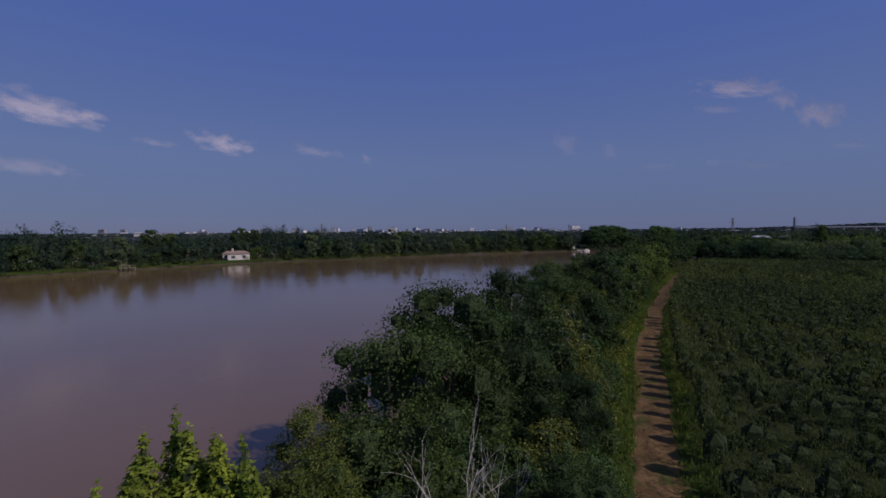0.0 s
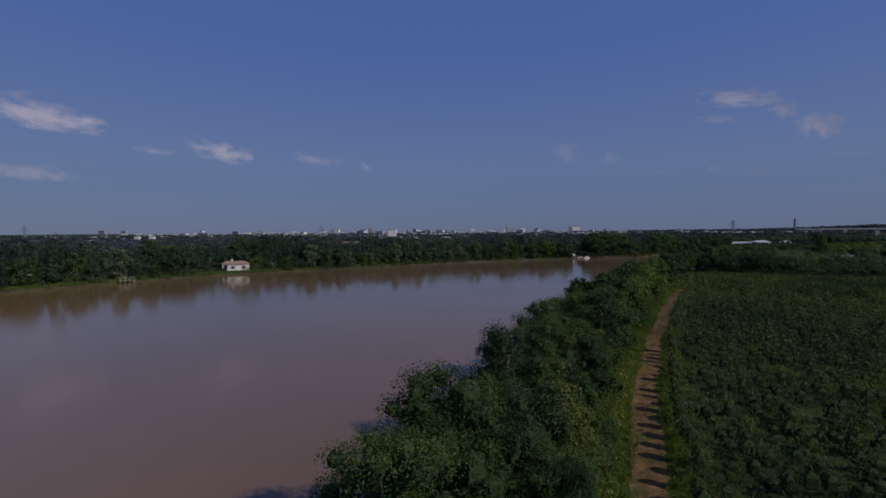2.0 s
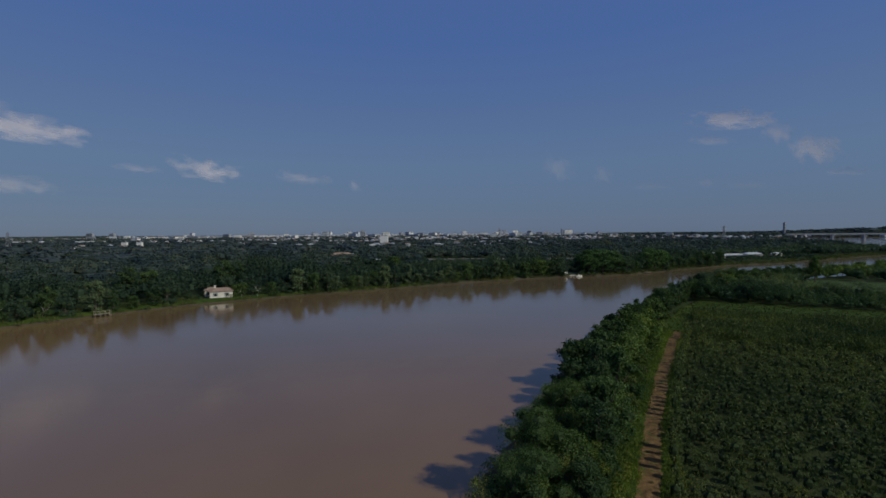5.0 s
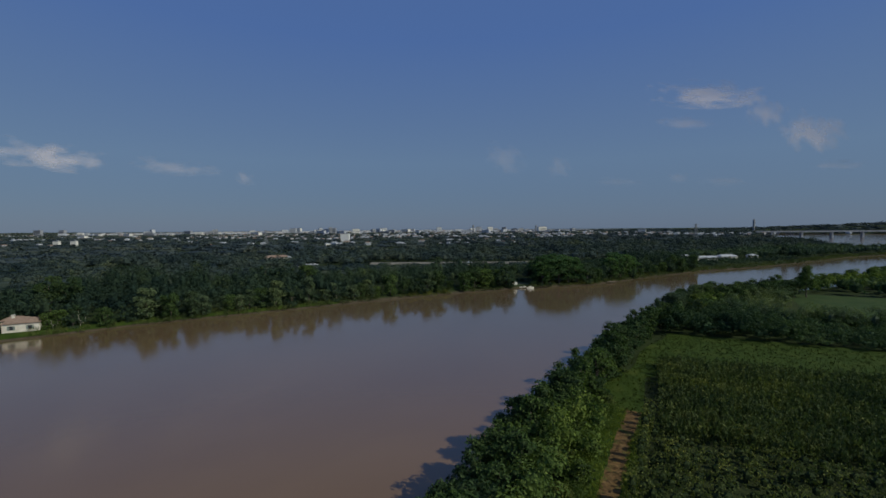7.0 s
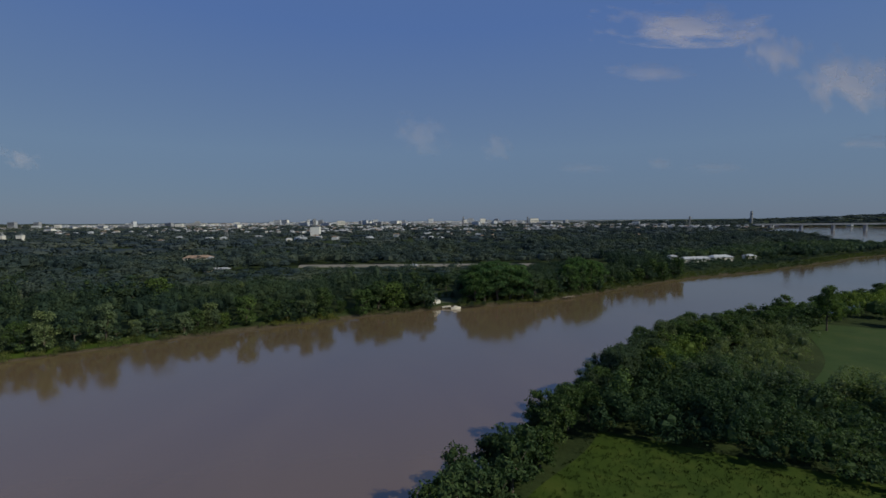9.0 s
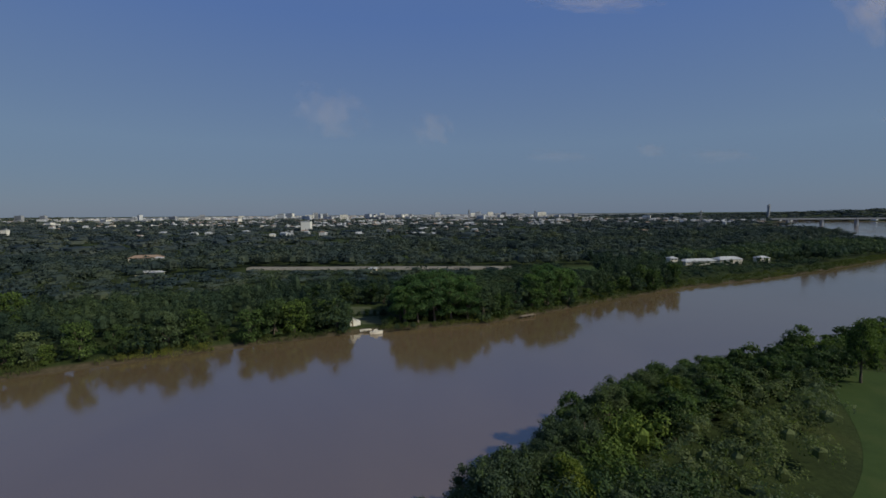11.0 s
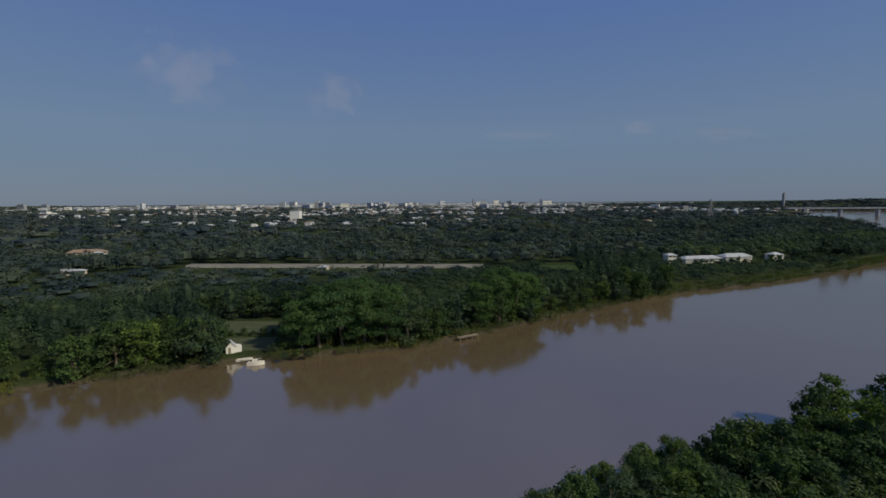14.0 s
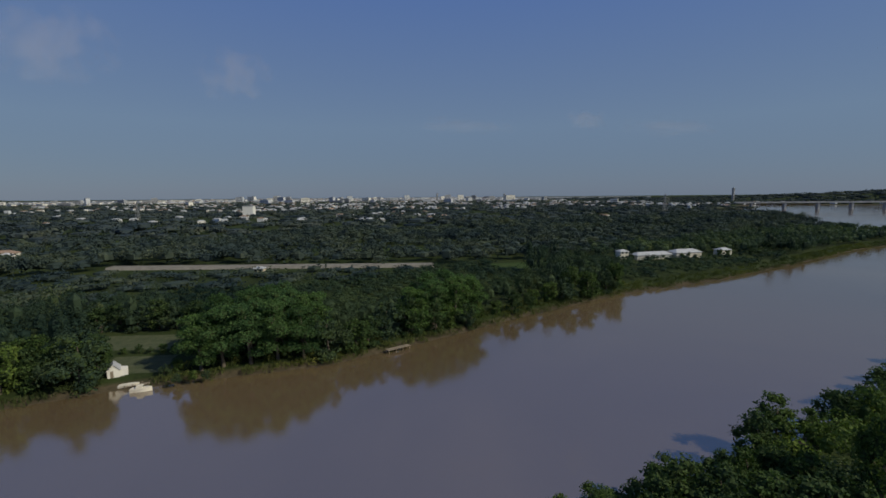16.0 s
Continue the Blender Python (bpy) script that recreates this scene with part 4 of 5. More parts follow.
for x, y, m, sc, w, lab in ((-137, 207, FARB[2], 1.42, 1.0, "tall dark round tree rising above the far wood"), (-131, 212, FARB[0], 1.3, 0.9, "tall dark round tree rising above the far wood"),
                          (-110, 238, FARB[2], 1.5, 1.05, "tall dark round tree behind the riverside house"), (-104, 241, FARB[2], 1.42, 0.9, "tall dark round tree behind the riverside house"),
                          (-48, 300, FARB[1], 1.36, 1.1, "tall tree of a raised clump in the far wood"), (-38, 304, FARB[1], 1.45, 1.2, "tall tree of a raised clump in the far wood"), (-27, 307, FARB[0], 1.36, 1.1, "tall tree of a raised clump in the far wood"),
                          (-129, 186, GROVE[0], 0.52, 0.95, "rounded light green tree at the far water"), (-163.5, 164.5, FARB[1], 0.26, 1.3, "green tree half hiding a white house"), (-172, 162, FARB[2], 0.6, 1.0, "dark green tree beside a white house"), (-155, 176, FARB[0], 0.62, 1.0, "dark green tree beside a white house"), (-161, 167, FARB[2], 0.33, 1.2, "green tree half hiding a white house"), (-158.5, 169.5, FARB[0], 0.26, 1.2, "green tree half hiding a white house"), (-90, 216, FARB[0], 0.66, 1.1, "green tree beside the riverside house"), (-87, 220, FARB[2], 0.7, 1.0, "green tree beside the riverside house"), (-106, 205.5, FARB[1], 0.24, 1.4, "small bush before the riverside house"), (-110, 206, FARB[1], 0.42, 1.0, "green tree beside the riverside house")):
    plant_tree(m, x, y, -0.3, sc, x, lab, group="far bank trees", wide=w)
for k, (x, y, dx, dy) in enumerate(along(FAR_SHORE[6:11], 5.4, R, 1.2)):
    off = R.uniform(2.5, 8.5)
    px, py = x - dy * off, y + dx * off
    if 16 < px < 26 or 51 < px < 60 or px > 62:
        continue
    willow = px < 12 and k % 4
    plant_tree(FARB[3 if willow else int(R.integers(0, 3))], px, py, -0.5, R.uniform(0.5, 0.85), R.uniform(0, 6.28), "grey-green willow in the thicket at the far water" if willow else "green broadleaf tree in the thicket at the far water", group="far bank trees", wide=R.uniform(0.9, 1.2))
for x, y, k, s in ((85, 306.5, 0, 0.8), (82.5, 310, 2, 0.9), (80.5, 304, 0, 1.0), (77.5, 308, 1, 0.95), (74.5, 302, 2, 0.85), (71.5, 306, 0, 1.05), (67.5, 301, 1, 0.9), (63.5, 304, 0, 1.0), (60, 301, 2, 0.9), (78, 314, 1, 0.9), (101.5, 307.5, 0, 0.35), (99.5, 305.6, 1, 0.28), (104, 301.5, 1, 0.22), (107, 302.5, 0, 0.24), (109.5, 303.2, 1, 0.2)):
    plant_tree(FARB[k], x, y, -0.5, s, x, "green broadleaf tree beside the river cabin", group="far bank trees", wide=1.05)
for x, y, k, s in ((82, 320.6, 0, 0.2), (85.5, 321, 2, 0.25), (88.5, 320.5, 1, 0.2), (91.5, 321, 0, 0.26), (94.5, 320.6, 2, 0.22), (97.5, 321, 1, 0.27), (64, 341, 2, 0.75), (69, 342, 2, 0.85), (74.5, 341.5, 1, 0.8), (80, 342, 2, 0.9), (85, 342, 1, 0.78), (90.5, 341.5, 2, 0.86), (96, 341, 2, 0.8)):
    plant_tree(FARB[k], x, y, -0.3, s, x, "low bush of a hedge between two grass fields" if s < 0.3 else "dark tree at the edge of a small grass field", "bush" if s < 0.3 else "tree", "far bank trees", 1.2)
for x, y, sc in ((-140, 166, 1.15), (-89, 212, 0.7), (-83.5, 216.5, 0.9)):
    ob = tagged(new("dead_tree", DEAD[0]), "bare grey tree standing at the far water", "tree", "dead trees")
    ob.matrix_basis = pose(x, y, -0.3) @ Matrix.Scale(sc, 4)
rim = [(x + dy * -o, y - dx * -o) for x, y, dx, dy in along(FAR_SHORE[1:20], 2.2, R, 0.8) for o in (R.uniform(-0.5, 1.2), R.uniform(0.6, 4.0), R.uniform(4.0, 7.5)) if R.random() < (0.9 if x > -62 or o > 4 else 0.4)]
rim = np.array([p for p in rim if not (87 < p[0] < 98 and p[1] < 330) and not (16 < p[0] < 26) and not (51 < p[0] < 60) and math.hypot(p[0] + 99, p[1] - 206) > 6])
n = len(rim)
reed_z = np.maximum(land_height(rim[:, 0], rim[:, 1]), WATER_Z)
reed_h = R.uniform(0.7, 1.5, n)
rv, rf = leaves(np.random.default_rng(15), np.column_stack([rim, reed_z + reed_h * 0.45]), np.column_stack([R.uniform(0.9, 1.9, n), R.uniform(0.9, 1.9, n), reed_h]), n * 52, 0.42, 0.45, -2.2, -0.3, 0.24)
tagged(new("undergrowth", mesh_of("undergrowth", rv, rf, [LEAF_REED])), "reeds and low scrub along the far water's edge", "reeds", kind="stuff")

# ---- plantation ----
def plantation():
    rng = np.random.default_rng(21)
    us, vs = np.meshgrid(np.arange(-48, 87, 1.72), np.arange(3.6, 138, 1.8))
    u = us.ravel() + rng.uniform(-0.9, 0.9, us.size)
    v = vs.ravel() + rng.uniform(-0.85, 0.85, us.size)
    x, y = uv(u, v)
    k = (rng.random(u.size) < 0.94) & (dist_to_line(x, y, TRACK) > 3.7 + 0.5 * np.sin(u * 0.4))
    x, y, u, v = x[k], y[k], u[k], v[k]
    edge = np.array([(p[0] + p[3] * o, p[1] - p[2] * o) for p in TP[30::4] for o in (rng.uniform(2.5, 3.2),)])
    x, y = np.concatenate([x, edge[:, 0]]), np.concatenate([y, edge[:, 1]])
    h = rng.choice((0.8, 1.1, 1.35, 1.7), len(x)) * rng.uniform(0.9, 1.15, len(x))
    h[-len(edge):] = rng.uniform(1.5, 3.0, len(edge))
    c = np.column_stack([x, y, h * 0.85])
    w = rng.uniform(0.9, 1.4, len(x))
    r = np.column_stack([w * rng.uniform(0.85, 1.15, len(x)), w * rng.uniform(0.85, 1.15, len(x)), h * 0.95])
    near, mid = np.hypot(x, y) < 40, (np.hypot(x, y) >= 40) & (np.hypot(x, y) < 75)
    far = ~near & ~mid
    v1, f1 = leaves(rng, c[near], r[near], int(near.sum()) * 260, 0.1, 0.9, -1.6, -0.9, 0.3)
    v2, f2 = leaves(rng, c[mid], r[mid], int(mid.sum()) * 75, 0.16, 0.9, -1.4, -0.9, 0.36)
    v3, f3 = leaves(rng, c[far], r[far], int(far.sum()) * 42, 0.2, 0.8, -0.8, -0.9)
    vv, f = np.concatenate([v1, v2, v3]), np.concatenate([f1, f2 + len(v1), f3 + len(v1) + len(v2)])
    # a dark core lump in each bush, painted as its inner shade
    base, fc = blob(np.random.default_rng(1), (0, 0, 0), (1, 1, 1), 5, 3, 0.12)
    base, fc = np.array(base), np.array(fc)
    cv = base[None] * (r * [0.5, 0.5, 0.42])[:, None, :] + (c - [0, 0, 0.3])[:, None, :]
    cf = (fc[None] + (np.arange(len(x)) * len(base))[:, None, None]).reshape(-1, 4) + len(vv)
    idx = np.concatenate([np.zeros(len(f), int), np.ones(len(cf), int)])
    ob = new("bushes", mesh_of("bushes", np.concatenate([vv, cv.reshape(-1, 3)]), np.concatenate([f, cf]), [LEAF_BUSH, BUSH_CORE_SHADE], idx))
    tagged(ob, "rows of dense dark green plantation bushes", "bushes", kind="stuff")
    # a strip of tall crop at the plantation's end
    v = rng.uniform(6.0, 115, 17000)
    u = 88 + rng.random(17000) * (40 + np.minimum(v, 45) * 0.1)
    x, y = uv(u, v)
    c = np.column_stack([x, y, np.full(len(x), 1.35)])
    r = np.column_stack([np.full(len(x), 0.35), np.full(len(x), 0.35), rng.uniform(1.15, 1.9, len(x))])
    vv, f = leaves(rng, c, r, len(x) * 10, 0.3, 0.6, -1.8, -0.95)
    tagged(new("tall_crop", mesh_of("tall_crop", vv, f, [LEAF_BUSH])), "strip of tall dense crop at the field's end", "crop", kind="stuff")


plantation()


def verge():
    rng = np.random.default_rng(23)
    a = rng.random(11000)
    left = rng.random(11000) < 0.6
    o = np.where(left, rng.uniform(-4.2, -1.15, 11000), rng.uniform(1.15, 3.2, 11000))
    pts = np.array([verge_at(p, q) for p, q in zip(a, o)])
    x, y = pts[:, 0], pts[:, 1]
    c = np.column_stack([x, y, np.full(len(x), 0.1)])
    r = np.tile((0.18, 0.18, 0.25), (len(x), 1))
    vv, f = leaves(rng, c, r, len(x) * 5, 0.26, 0.4, -3.0, -0.3, 0.12)
    tagged(new("verge_grass", mesh_of("verge_grass", vv, f, [TUFT])), "long green grass along both sides of the track", "grass", kind="stuff")


verge()


def bank_cover():
    """Nettles and brambles under the trees near the start."""
    rng = np.random.default_rng(26)
    x, y = rng.uniform(-20, 34, 9000), rng.uniform(2, 85, 9000)
    k = (shore_distance(x, y) > 0.2) & (dist_to_line(x, y, TRACK) > 2.4) & (to_uv(x, y)[1] < 0) & ~far_side(x, y)
    x, y = x[k], y[k]
    c = np.column_stack([x, y, np.full(len(x), 0.25)])
    h = rng.uniform(0.35, 1.1, len(x))
    r = np.column_stack([h * 0.8, h * 0.8, h])
    vv, f = leaves(rng, c, r, len(x) * 20, 0.125, 0.8, -0.4, -0.4)
    tagged(new("undergrowth", mesh_of("undergrowth", vv, f, [LEAF_OLIVE])), "nettles and brambles under the bank trees", "undergrowth", kind="stuff")


bank_cover()


def verge_weeds():
    """Tall bright weeds between the track and the trees."""
    rng = np.random.default_rng(27)
    n = 5200
    pts = np.array([verge_at(p, q) for p, q in zip(rng.random(n), rng.uniform(-6.4, -2.9, n))])
    h = rng.uniform(0.3, 1.0, n)
    c = np.column_stack([pts, h * 0.5])
    r = np.column_stack([h * 0.9, h * 0.9, h])
    near = pts[:, 1] < 45
    v1, f1 = leaves(rng, c[near], r[near], int(near.sum()) * 28, 0.095, 0.7, -0.8, -0.5, 0.4)
    v2, f2 = leaves(rng, c[~near], r[~near], int((~near).sum()) * 14, 0.17, 0.7, -0.8, -0.5, 0.4)
    tagged(new("weeds", mesh_of("weeds", np.concatenate([v1, v2]), np.concatenate([f1, f2 + len(v1)]), [LEAF_WEED])), "tall bright green weeds between track and trees", "weeds", kind="stuff")


verge_weeds()


def meadow_grass():
    rng = np.random.default_rng(24)
    x, y = uv(rng.uniform(94, 184, 14000), rng.uniform(-5, 80, 14000))
    gu, gv = to_uv(x, y)
    k = (gv > -4.5 + np.maximum(gu - 112, 0) * 0.24) & (gu < 162) & ((gu > 129 + np.minimum(gv, 45) * 0.1) | (gv < 6))
    x, y = x[k], y[k]
    c = np.column_stack([x, y, np.full(len(x), 0.08)])
    r = np.tile((0.3, 0.3, 0.2), (len(x), 1))
    vv, f = leaves(rng, c, r, len(x) * 5, 0.22, 0.5, -2.0, -0.3, 0.16)
    tagged(new("meadow_grass", mesh_of("meadow_grass", vv, f, [MEADOW_TUFT])), "tussocks of grass in the mown strip", "grass", kind="stuff")


meadow_grass()

# ---- buildings ----
def house(x, y, rz, w, d, h, wall, roof, label, chimney=True, name="house", windows=0):
    e = tagged(new(name), label, "house")
    e.matrix_basis = pose(x, y, 0, 0, 0, rz)
    b = Builder()
    b.box((0, 0, h / 2 - 0.2), (w, d, h + 0.4))
    part("wall", b.mesh("wall", [wall]), e)
    rh = d * 0.22
    o = 0.45
    b = Builder()
    v = [(-w / 2 - o, -d / 2 - o, h), (w / 2 + o, -d / 2 - o, h), (w / 2 + o, d / 2 + o, h), (-w / 2 - o, d / 2 + o, h), (-w / 2 + d * 0.35, 0, h + rh), (w / 2 - d * 0.35, 0, h + rh)]
    v += [(px, py, pz + 0.18) for px, py, pz in v]
    b.add(v, [(0, 3, 2, 1), (6, 7, 11, 10), (8, 9, 10, 11), (7, 8, 11), (9, 6, 10), (0, 1, 7, 6), (1, 2, 8, 7), (2, 3, 9, 8), (3, 0, 6, 9)])
    ro = part("roof", b.mesh("roof", [roof]), e)
    if chimney:
        b = Builder()
        b.box((-w * 0.28, 0.4, h + rh + 0.3), (0.7, 0.7, 1.6))
        b.box((-w * 0.28, 0.4, h + rh + 1.15), (0.9, 0.9, 0.14))
        part("chimney", b.mesh("chimney", [wall]), ro)
    n = windows or max(2, int(w // 3))
    for k in range(n):
        cx = -w / 2 + (k + 0.5) * w / n
        for lev in range(1 if h < 4 else 2):
            b = Builder()
            cz = 1.5 + lev * 2.7
            b.box((cx, -d / 2 - 0.02, cz), (0.95, 0.08, 1.35))
            wi = part("window", b.mesh("window", [DARK_GLASS]), e)
            for sx in (-1, 1):
                b = Builder()
                b.box((cx + sx * 0.75, -d / 2 - 0.05, cz), (0.48, 0.06, 1.4))
                part("shutter", b.mesh("shutter", [SHUTTER]), wi)
    return e


house(-98.5, 212.5, 24, 9.4, 6.0, 2.9, PALE_WALL, ROOF, "white rendered riverside house with a low brown-tiled hip roof", True, "house", 2)
house(-105, 217, 24, 6, 5, 2.8, CREAM_WALL, ROOF, "cream annexe behind the riverside house", False, "annexe")
house(-164, 172, 35, 5.0, 5.0, 3.6, WHITE_WALL, ROOF, "white house half hidden by trees at the water")


def gable_cabin(x, y, rz):
    e = tagged(new("cabin"), "small white gabled cabin with a lean-to on the far bank", "cabin")
    e.matrix_basis = pose(x, y, 0, 0, 0, rz)
    w, d, h, r = 1.15, 1.5, 1.75, 2.95
    b = Builder()
    b.add([(-w, -d, -0.2), (w, -d, -0.2), (w, -d, h), (0, -d, r), (-w, -d, h), (-w, d, -0.2), (w, d, -0.2), (w, d, h), (0, d, r), (-w, d, h)], [(0, 1, 2, 3, 4), (9, 8, 7, 6, 5), (1, 6, 7, 2), (5, 0, 4, 9)])
    part("wall", b.mesh("wall", [WHITE_WALL]), e)
    roof = Builder()
    for sx in (-1, 1):
        q = [(sx * (w + 0.2), h - 0.2), (0, r + 0.02), (0, r + 0.1), (sx * (w + 0.2), h - 0.1)]
        roof.add([(px, py, pz) for py in (-d - 0.2, d + 0.2) for px, pz in q], [(0, 1, 2, 3), (7, 6, 5, 4), (0, 4, 5, 1), (2, 6, 7, 3), (3, 7, 4, 0)])
    part("roof", roof.mesh("roof", [PALE_ROOF]), e)
    lean = Builder()
    lean.add([(w, -d + 0.3, -0.2), (w + 1.5, -d + 0.3, -0.2), (w + 1.5, -d + 0.3, 1.35), (w, -d + 0.3, 1.7), (w, d - 0.5, -0.2), (w + 1.5, d - 0.5, -0.2), (w + 1.5, d - 0.5, 1.35), (w, d - 0.5, 1.7)], [(0, 1, 2, 3), (1, 5, 6, 2), (7, 6, 5, 4), (3, 2, 6, 7)])
    part("lean_to", lean.mesh("lean_to", [WHITE_WALL]), e)
    door = Builder()
    door.box((-0.3, -d - 0.02, 0.75), (0.6, 0.06, 1.5))
    part("door", door.mesh("door", [TIMBER]), e)


gable_cabin(88.2, 306.4, 28)
for x, y, rz, w, d, h, m, lab in (
        (-106, 512, 12, 22, 9, 4.2, PALE_WALL, "long pale farm building with a tiled roof"), (-92, 503, 12, 5, 7, 4.2, WHITE_WALL, "white farmhouse beyond the wood"),
        (-58, 436, 0, 16, 4, 2.4, CREAM_WALL, "pale barn beside the gravel road"), (80, 440, -5, 5, 4, 2.4, CREAM_WALL, "cream farm shed near the gravel road")):
    house(x, y, rz, w, d, h, m, ROOF if w > 20 else PALE_ROOF, lab, False, "farm_building", 2)
for x, y, rz, w, d, h, lab in ((288, 459, 8, 5.5, 5, 4.6, "white tower-like house of the riverside works"), (306, 458, 8, 24, 7, 2.6, "long low white building of the riverside works"),
                               (329, 460, 8, 18, 8, 3.4, "white hall of the riverside works"), (359, 466, 8, 8, 6, 3.3, "separate white house beside the works")):
    house(x, y, rz, w, d, h, WHITE_WALL if w > 20 else PALE_WALL, PALE_ROOF, lab, False, "works_building", 2)
for x, y, sc in ((292, 455, 0.42), (324, 455, 0.36), (329, 456, 0.4), (351, 458, 0.5), (357, 459, 0.45), (376, 462, 0.5), (302, 454, 0.25), (342, 455.5, 0.24)):
    plant_tree(FARB[int(x) % 3], x, y, -0.2, sc, x, "green tree in front of the riverside works", group="works trees")


def boat(x, y, rz, l, cabin=True):
    e = tagged(new("boat"), "white motor boat moored at the far bank" if cabin else "open pale punt moored at the far bank", "boat", "moored boats")
    e.matrix_basis = pose(x, y, WATER_Z, 0, 0, rz)
    n, v, f = 9, [], []
    for k in range(n):
        q = k / (n - 1)
        wd = l * 0.16 * (1 - max(0, q - 0.45) ** 2 * 3.2)
        px = (q - 0.5) * l
        v += [(px, -wd, 0.75 + 0.25 * q), (px, -wd * 0.7, -0.15), (px, wd * 0.7, -0.15), (px, wd, 0.75 + 0.25 * q)]
    for k in range(n - 1):
        a = k * 4
        f += [(a, a + 1, a + 5, a + 4), (a + 1, a + 2, a + 6, a + 5), (a + 2, a + 3, a + 7, a + 6), (a + 3, a, a + 4, a + 7)]
    f += [(0, 3, 2, 1), (n * 4 - 4, n * 4 - 3, n * 4 - 2, n * 4 - 1)]
    part("hull", mesh_of("hull", v, f, [PALE_WALL]), e)
    if not cabin:
        return
    b = Builder()
    b.box((-l * 0.05, 0, 1.15), (l * 0.36, l * 0.22, 0.6), 0, 0, 0.8)
    ca = part("cabin_top", b.mesh("cabin_top", [PALE_WALL]), e)
    b = Builder()
    b.box((l * 0.12, 0, 1.2), (0.1, l * 0.17, 0.3))
    part("windscreen", b.mesh("windscreen", [DARK_GLASS]), ca)


boat(93.4, 302.7, 12, 4.0, False)
boat(97.2, 300.4, 8, 4.2)


def jetty(x, y, rz, l, w, rails=True, deck=1.3):
    e = tagged(new("jetty"), "weathered timber fishing jetty on posts at the bank", "jetty", "jetties")
    e.matrix_basis = pose(x, y, WATER_Z, 0, 0, rz)
    n = int(l / 0.5)
    pl = Builder()
    pl.box((0, 0, 0), (0.44, w, 0.08))
    plank = pl.mesh("plank", [TIMBER])
    for k in range(n):
        part("plank", plank, e, "", pose((k + 0.5) * 0.5 - l / 2, 0, deck))
    po = Builder()
    po.tube([(0, 0, -2.2), (0, 0, 0.9), (0, 0, deck + 0.9 if rails else deck + 0.15)], [0.09, 0.085, 0.08], 7)
    post = po.mesh("post", [TIMBER])
    for k in range(4):
        for s in (-1, 1):
            part("post", post, e, "", pose(-l / 2 + 0.3 + k * (l - 0.6) / 3, s * w * 0.45, 0))
    ra = Builder()
    ra.box((0, 0, 0), (l, 0.08, 0.08))
    rail = ra.mesh("rail", [TIMBER])
    for s in (-1, 1) if rails else ():
        part("rail", rail, e, "", pose(0, s * w * 0.45, 2.1))


jetty(-125, 174.5, 49, 5.4, 2.2, True, 1.0)
jetty(95, 303, 14, 5, 1.6, False, 0.55)
jetty(152.5, 319, 31, 7, 1.6, False, 0.9)


def pylon(x, y, h, label="grey steel lattice electricity pylon"):
    e = tagged(new("pylon"), label, "pylon", "pylons")
    e.matrix_basis = pose(x, y, 0)
    w = h * 0.11
    for sx in (-1, 1):
        for sy in (-1, 1):
            b = Builder()
            b.tube([(sx * w, sy * w, -0.3), (sx * w * 0.35, sy * w * 0.35, h * 0.6), (sx * w * 0.15, sy * w * 0.15, h)], [h * 0.012] * 3, 4)
            part("leg", b.mesh("leg", [STEEL]), e)
    for k in range(6):
        z0, z1 = h * 0.1 * k, h * 0.1 * (k + 1)
        w0, w1 = w * (1 - 0.65 * z0 / (h * 0.6)), w * (1 - 0.65 * z1 / (h * 0.6))
        b = Builder()
        b.tube([(-w0, -w0, z0), (w1, -w1, z1)], [h * 0.006] * 2, 4)
        b.tube([(w0, w0, z0), (-w1, w1, z1)], [h * 0.006] * 2, 4)
        part("brace", b.mesh("brace", [STEEL]), e)
    for z, l in ((0.68, 0.3), (0.8, 0.24), (0.92, 0.18)):
        b = Builder()
        b.tube([(-l * h, 0, z * h), (0, 0, z * h + 0.02 * h), (l * h, 0, z * h)], [h * 0.006, h * 0.012, h * 0.006], 4)
        part("crossarm", b.mesh("crossarm", [STEEL]), e)


pylon(-850, 900, 34)
pylon(-260, 950, 30)
pylon(640, 980, 36)


def block(x, y, w, d, h, rz, mat, label, name="apartment_block", bands=True):
    e = tagged(new(name), label, "building", "city buildings")
    e.matrix_basis = pose(x, y, float(land_height(np.array(x), np.array(y))), 0, 0, rz)
    b = Builder()
    b.box((0, 0, h / 2 - 0.5), (w, d, h + 1))
    part("wall", b.mesh("wall", [mat]), e)
    b = Builder()
    b.box((0, 0, h + 0.4), (w + 0.6, d + 0.6, 0.8))
    b.box((w * 0.2, 0, h + 1.8), (w * 0.2, d * 0.4, 2.4))
    part("roof", b.mesh("roof", [GREY_WALL]), e)
    for k in range(max(1, int(h // 6)) if bands else 0):
        b = Builder()
        b.box((0, -d / 2 - 0.05, 3 + k * 6), (w * 0.86, 0.2, 1.6))
        part("window_band", b.mesh("window_band", [DARK_GLASS]), e)


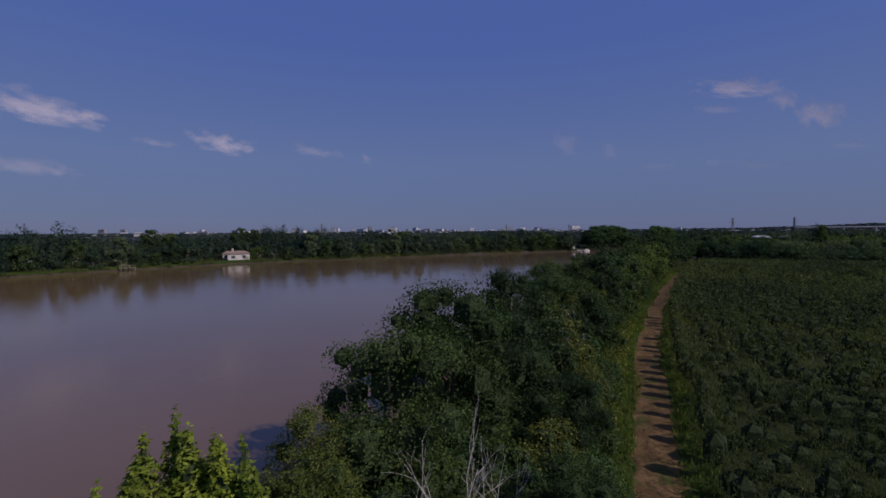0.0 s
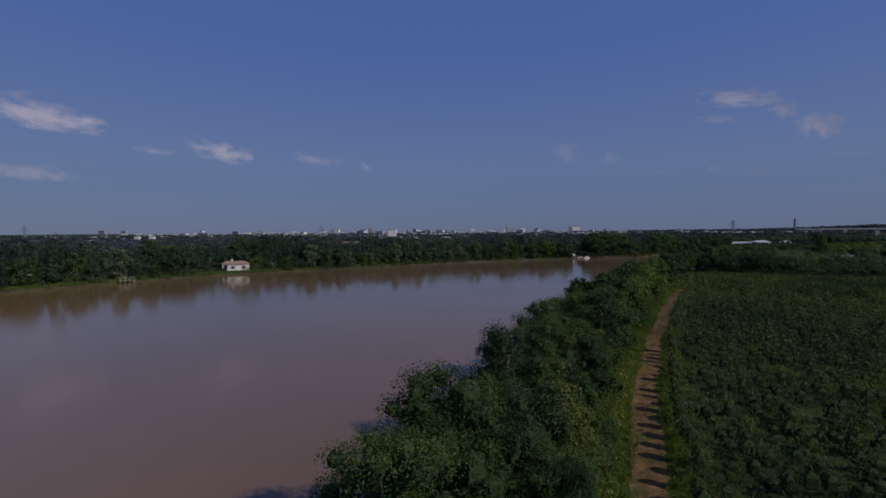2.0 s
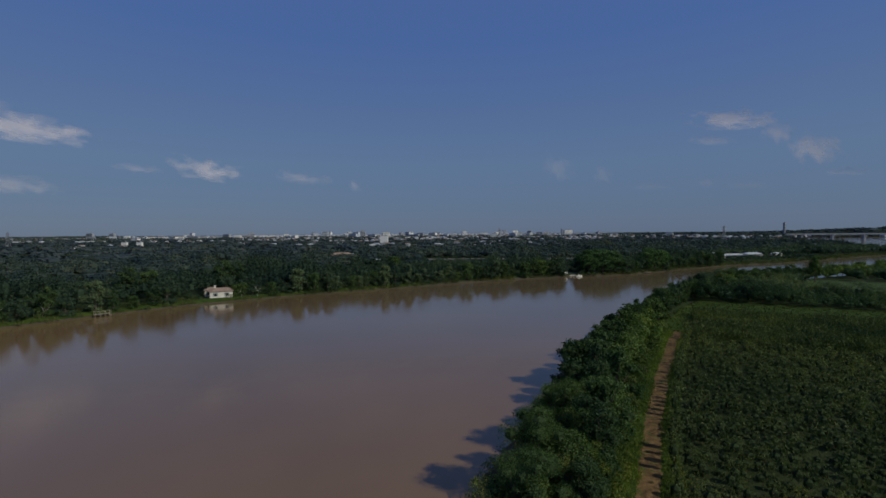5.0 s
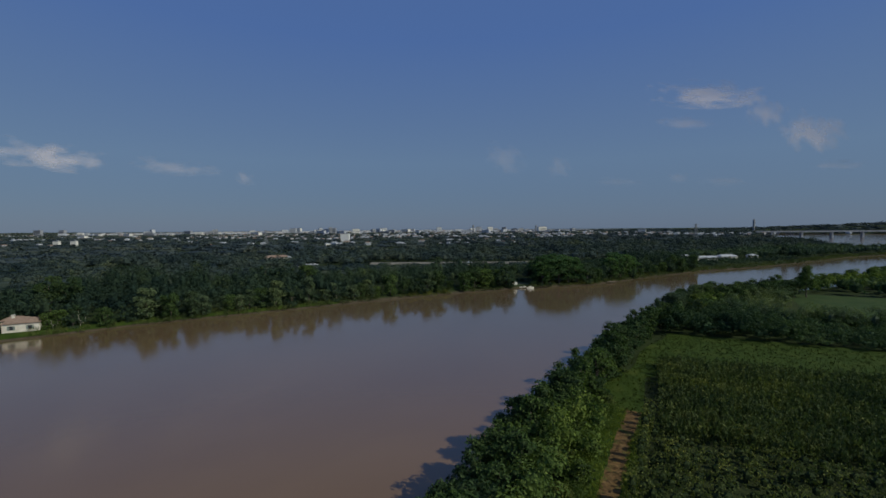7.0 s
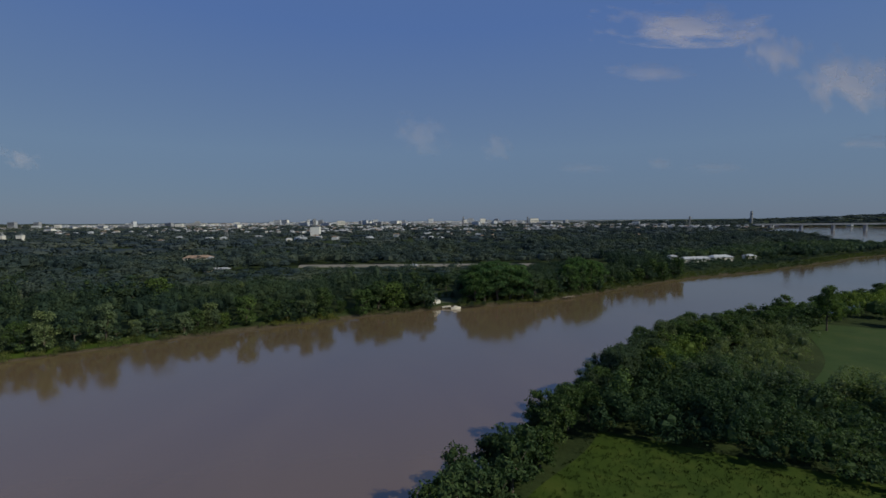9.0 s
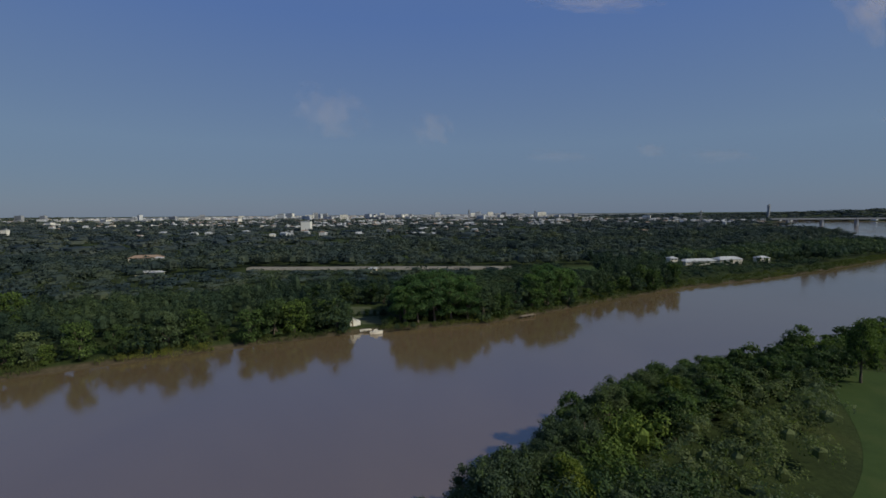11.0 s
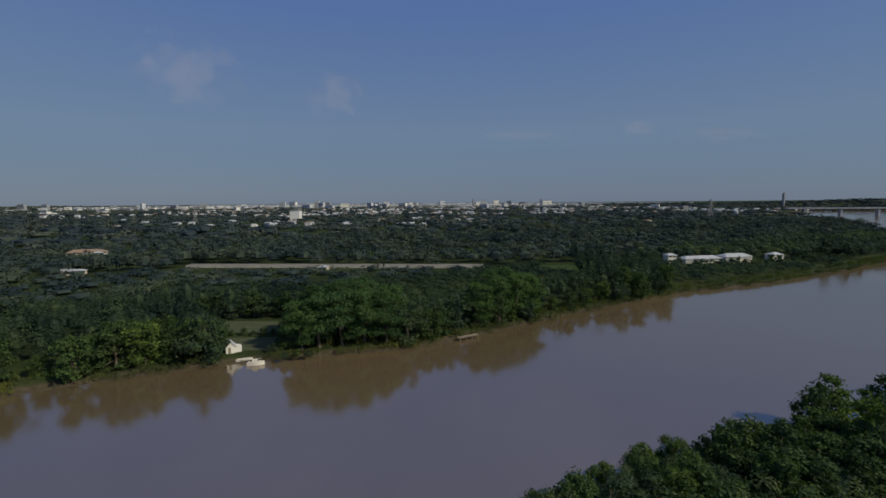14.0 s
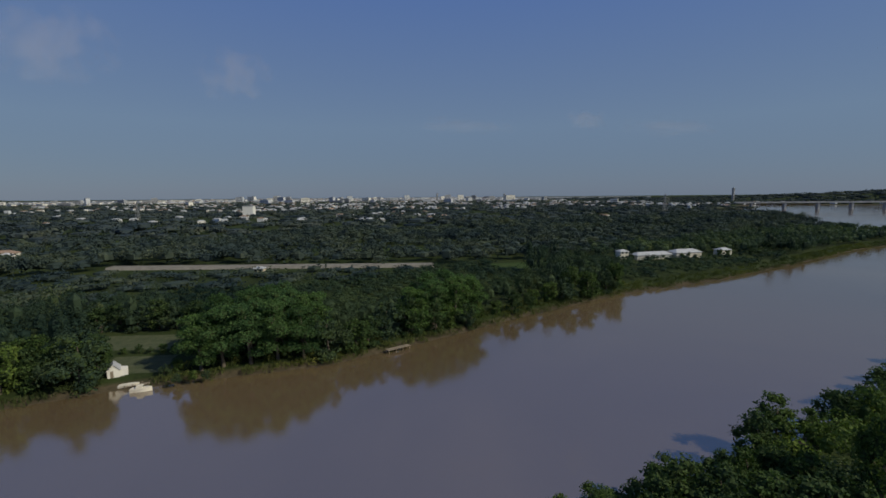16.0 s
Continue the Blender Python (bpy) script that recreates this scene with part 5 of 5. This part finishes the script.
def city():
    rng = np.random.default_rng(31)
    b = Builder()
    n = 0
    while n < 2500:
        az = radians(rng.uniform(-48, 56))
        dd = 1150 + 2850 * rng.random() ** 1.1 if n > 40 else rng.uniform(850, 1150)
        x, y = dd * math.sin(az), dd * math.cos(az)
        if float(shore_distance(x, y)) < 25 or (x > 480 and dd < 1500) or (x - 2600) * 0.66 + (y - 1350) * 0.75 > -650 and x > 900:
            continue
        if rng.random() < (0.72 if az < radians(-24) else 0.5 if az < radians(-9) and dd < 1900 else 0.0):
            continue
        if noise.noise(Vector((x * 0.004, y * 0.004, 5.0))) < 0.1 - 0.35 * (dd > 1300):
            continue
        w, d, h = rng.uniform(6, 14) * (1 + 0.6 * (dd > 2000)), rng.uniform(6, 10), rng.uniform(3.6, 5.6) + (dd > 1500) * rng.uniform(0, 2.2)
        rz = rng.uniform(0, 3.14)
        b.box((x, y, h / 2), (w, d, h), int(rng.choice(3, p=(0.45, 0.15, 0.4))), rz)
        b.box((x, y, h + 0.7), (w + 0.6, d + 0.6, 1.4), 3 if rng.random() < 0.35 else 4, rz, 0.45)
        n += 1
    tagged(new("city_houses", b.mesh("city_houses", [CITY_WALL, WHITE_WALL, GREY_WALL, ROOF, PALE_ROOF])), "distant pale town of low houses along the horizon", "town", kind="stuff")
    for k in range(130):
        az = radians(rng.uniform(-38, 40))
        dd = rng.uniform(1900, 3500)
        x, y = dd * math.sin(az), dd * math.cos(az)
        if float(shore_distance(x, y)) < 30 or (x - 2600) * 0.66 + (y - 1350) * 0.75 > -650 and x > 900:
            continue
        block(x, y, rng.uniform(18, 50), rng.uniform(12, 18), rng.choice((9, 12, 16, 21, 28)) * rng.uniform(0.9, 1.1), rng.uniform(-40, 40), (CITY_WALL, WHITE_WALL, GREY_WALL)[k % 3], "pale apartment block in the distant town")
    block(-120, 1044, 18, 16, 20, 0, HULL, "bright white cube-shaped tower block before the town", "tower_block", False)
    block(-690, 1000, 10, 8, 10, 5, WHITE_WALL, "white block of a pair at the town's edge")
    block(-660, 1005, 10, 8, 10, 5, WHITE_WALL, "white block of a pair at the town's edge")
    for x, y, w, h in ((-330, 2000, 13, 34), (330, 2300, 6, 40), (640, 2250, 6, 36), (1300, 1640, 6, 50)):
        block(x, y, w, w, h, 20, GREY_WALL, "slim dark high-rise tower in the distant town", "tower_block")


city()


def bridge(x0, y0, x1, y1, z):
    e = tagged(new("bridge"), "long low concrete road bridge over the upper reach", "bridge")
    l, a = math.hypot(x1 - x0, y1 - y0), math.degrees(math.atan2(y1 - y0, x1 - x0))
    e.matrix_basis = pose((x0 + x1) / 2, (y0 + y1) / 2, 0, 0, 0, a)
    b = Builder()
    b.box((0, 0, z), (l, 9, 2.4))
    b.box((0, -4.3, z + 1.7), (l, 0.25, 1.0))
    b.box((0, 4.3, z + 1.7), (l, 0.25, 1.0))
    part("deck", b.mesh("deck", [GREY_WALL]), e)
    p = Builder()
    p.box((0, 0, z / 2 - 2.5), (4.5, 8, z + 5), 0, 0, 0.9)
    pier = p.mesh("pier", [GREY_WALL])
    n = int(l // 70)
    for k in range(n):
        part("pier", pier, e, "", pose(-l / 2 + (k + 0.5) * l / n, 0, 0))


bridge(915, 1150, 1560, 1050, 14.0)
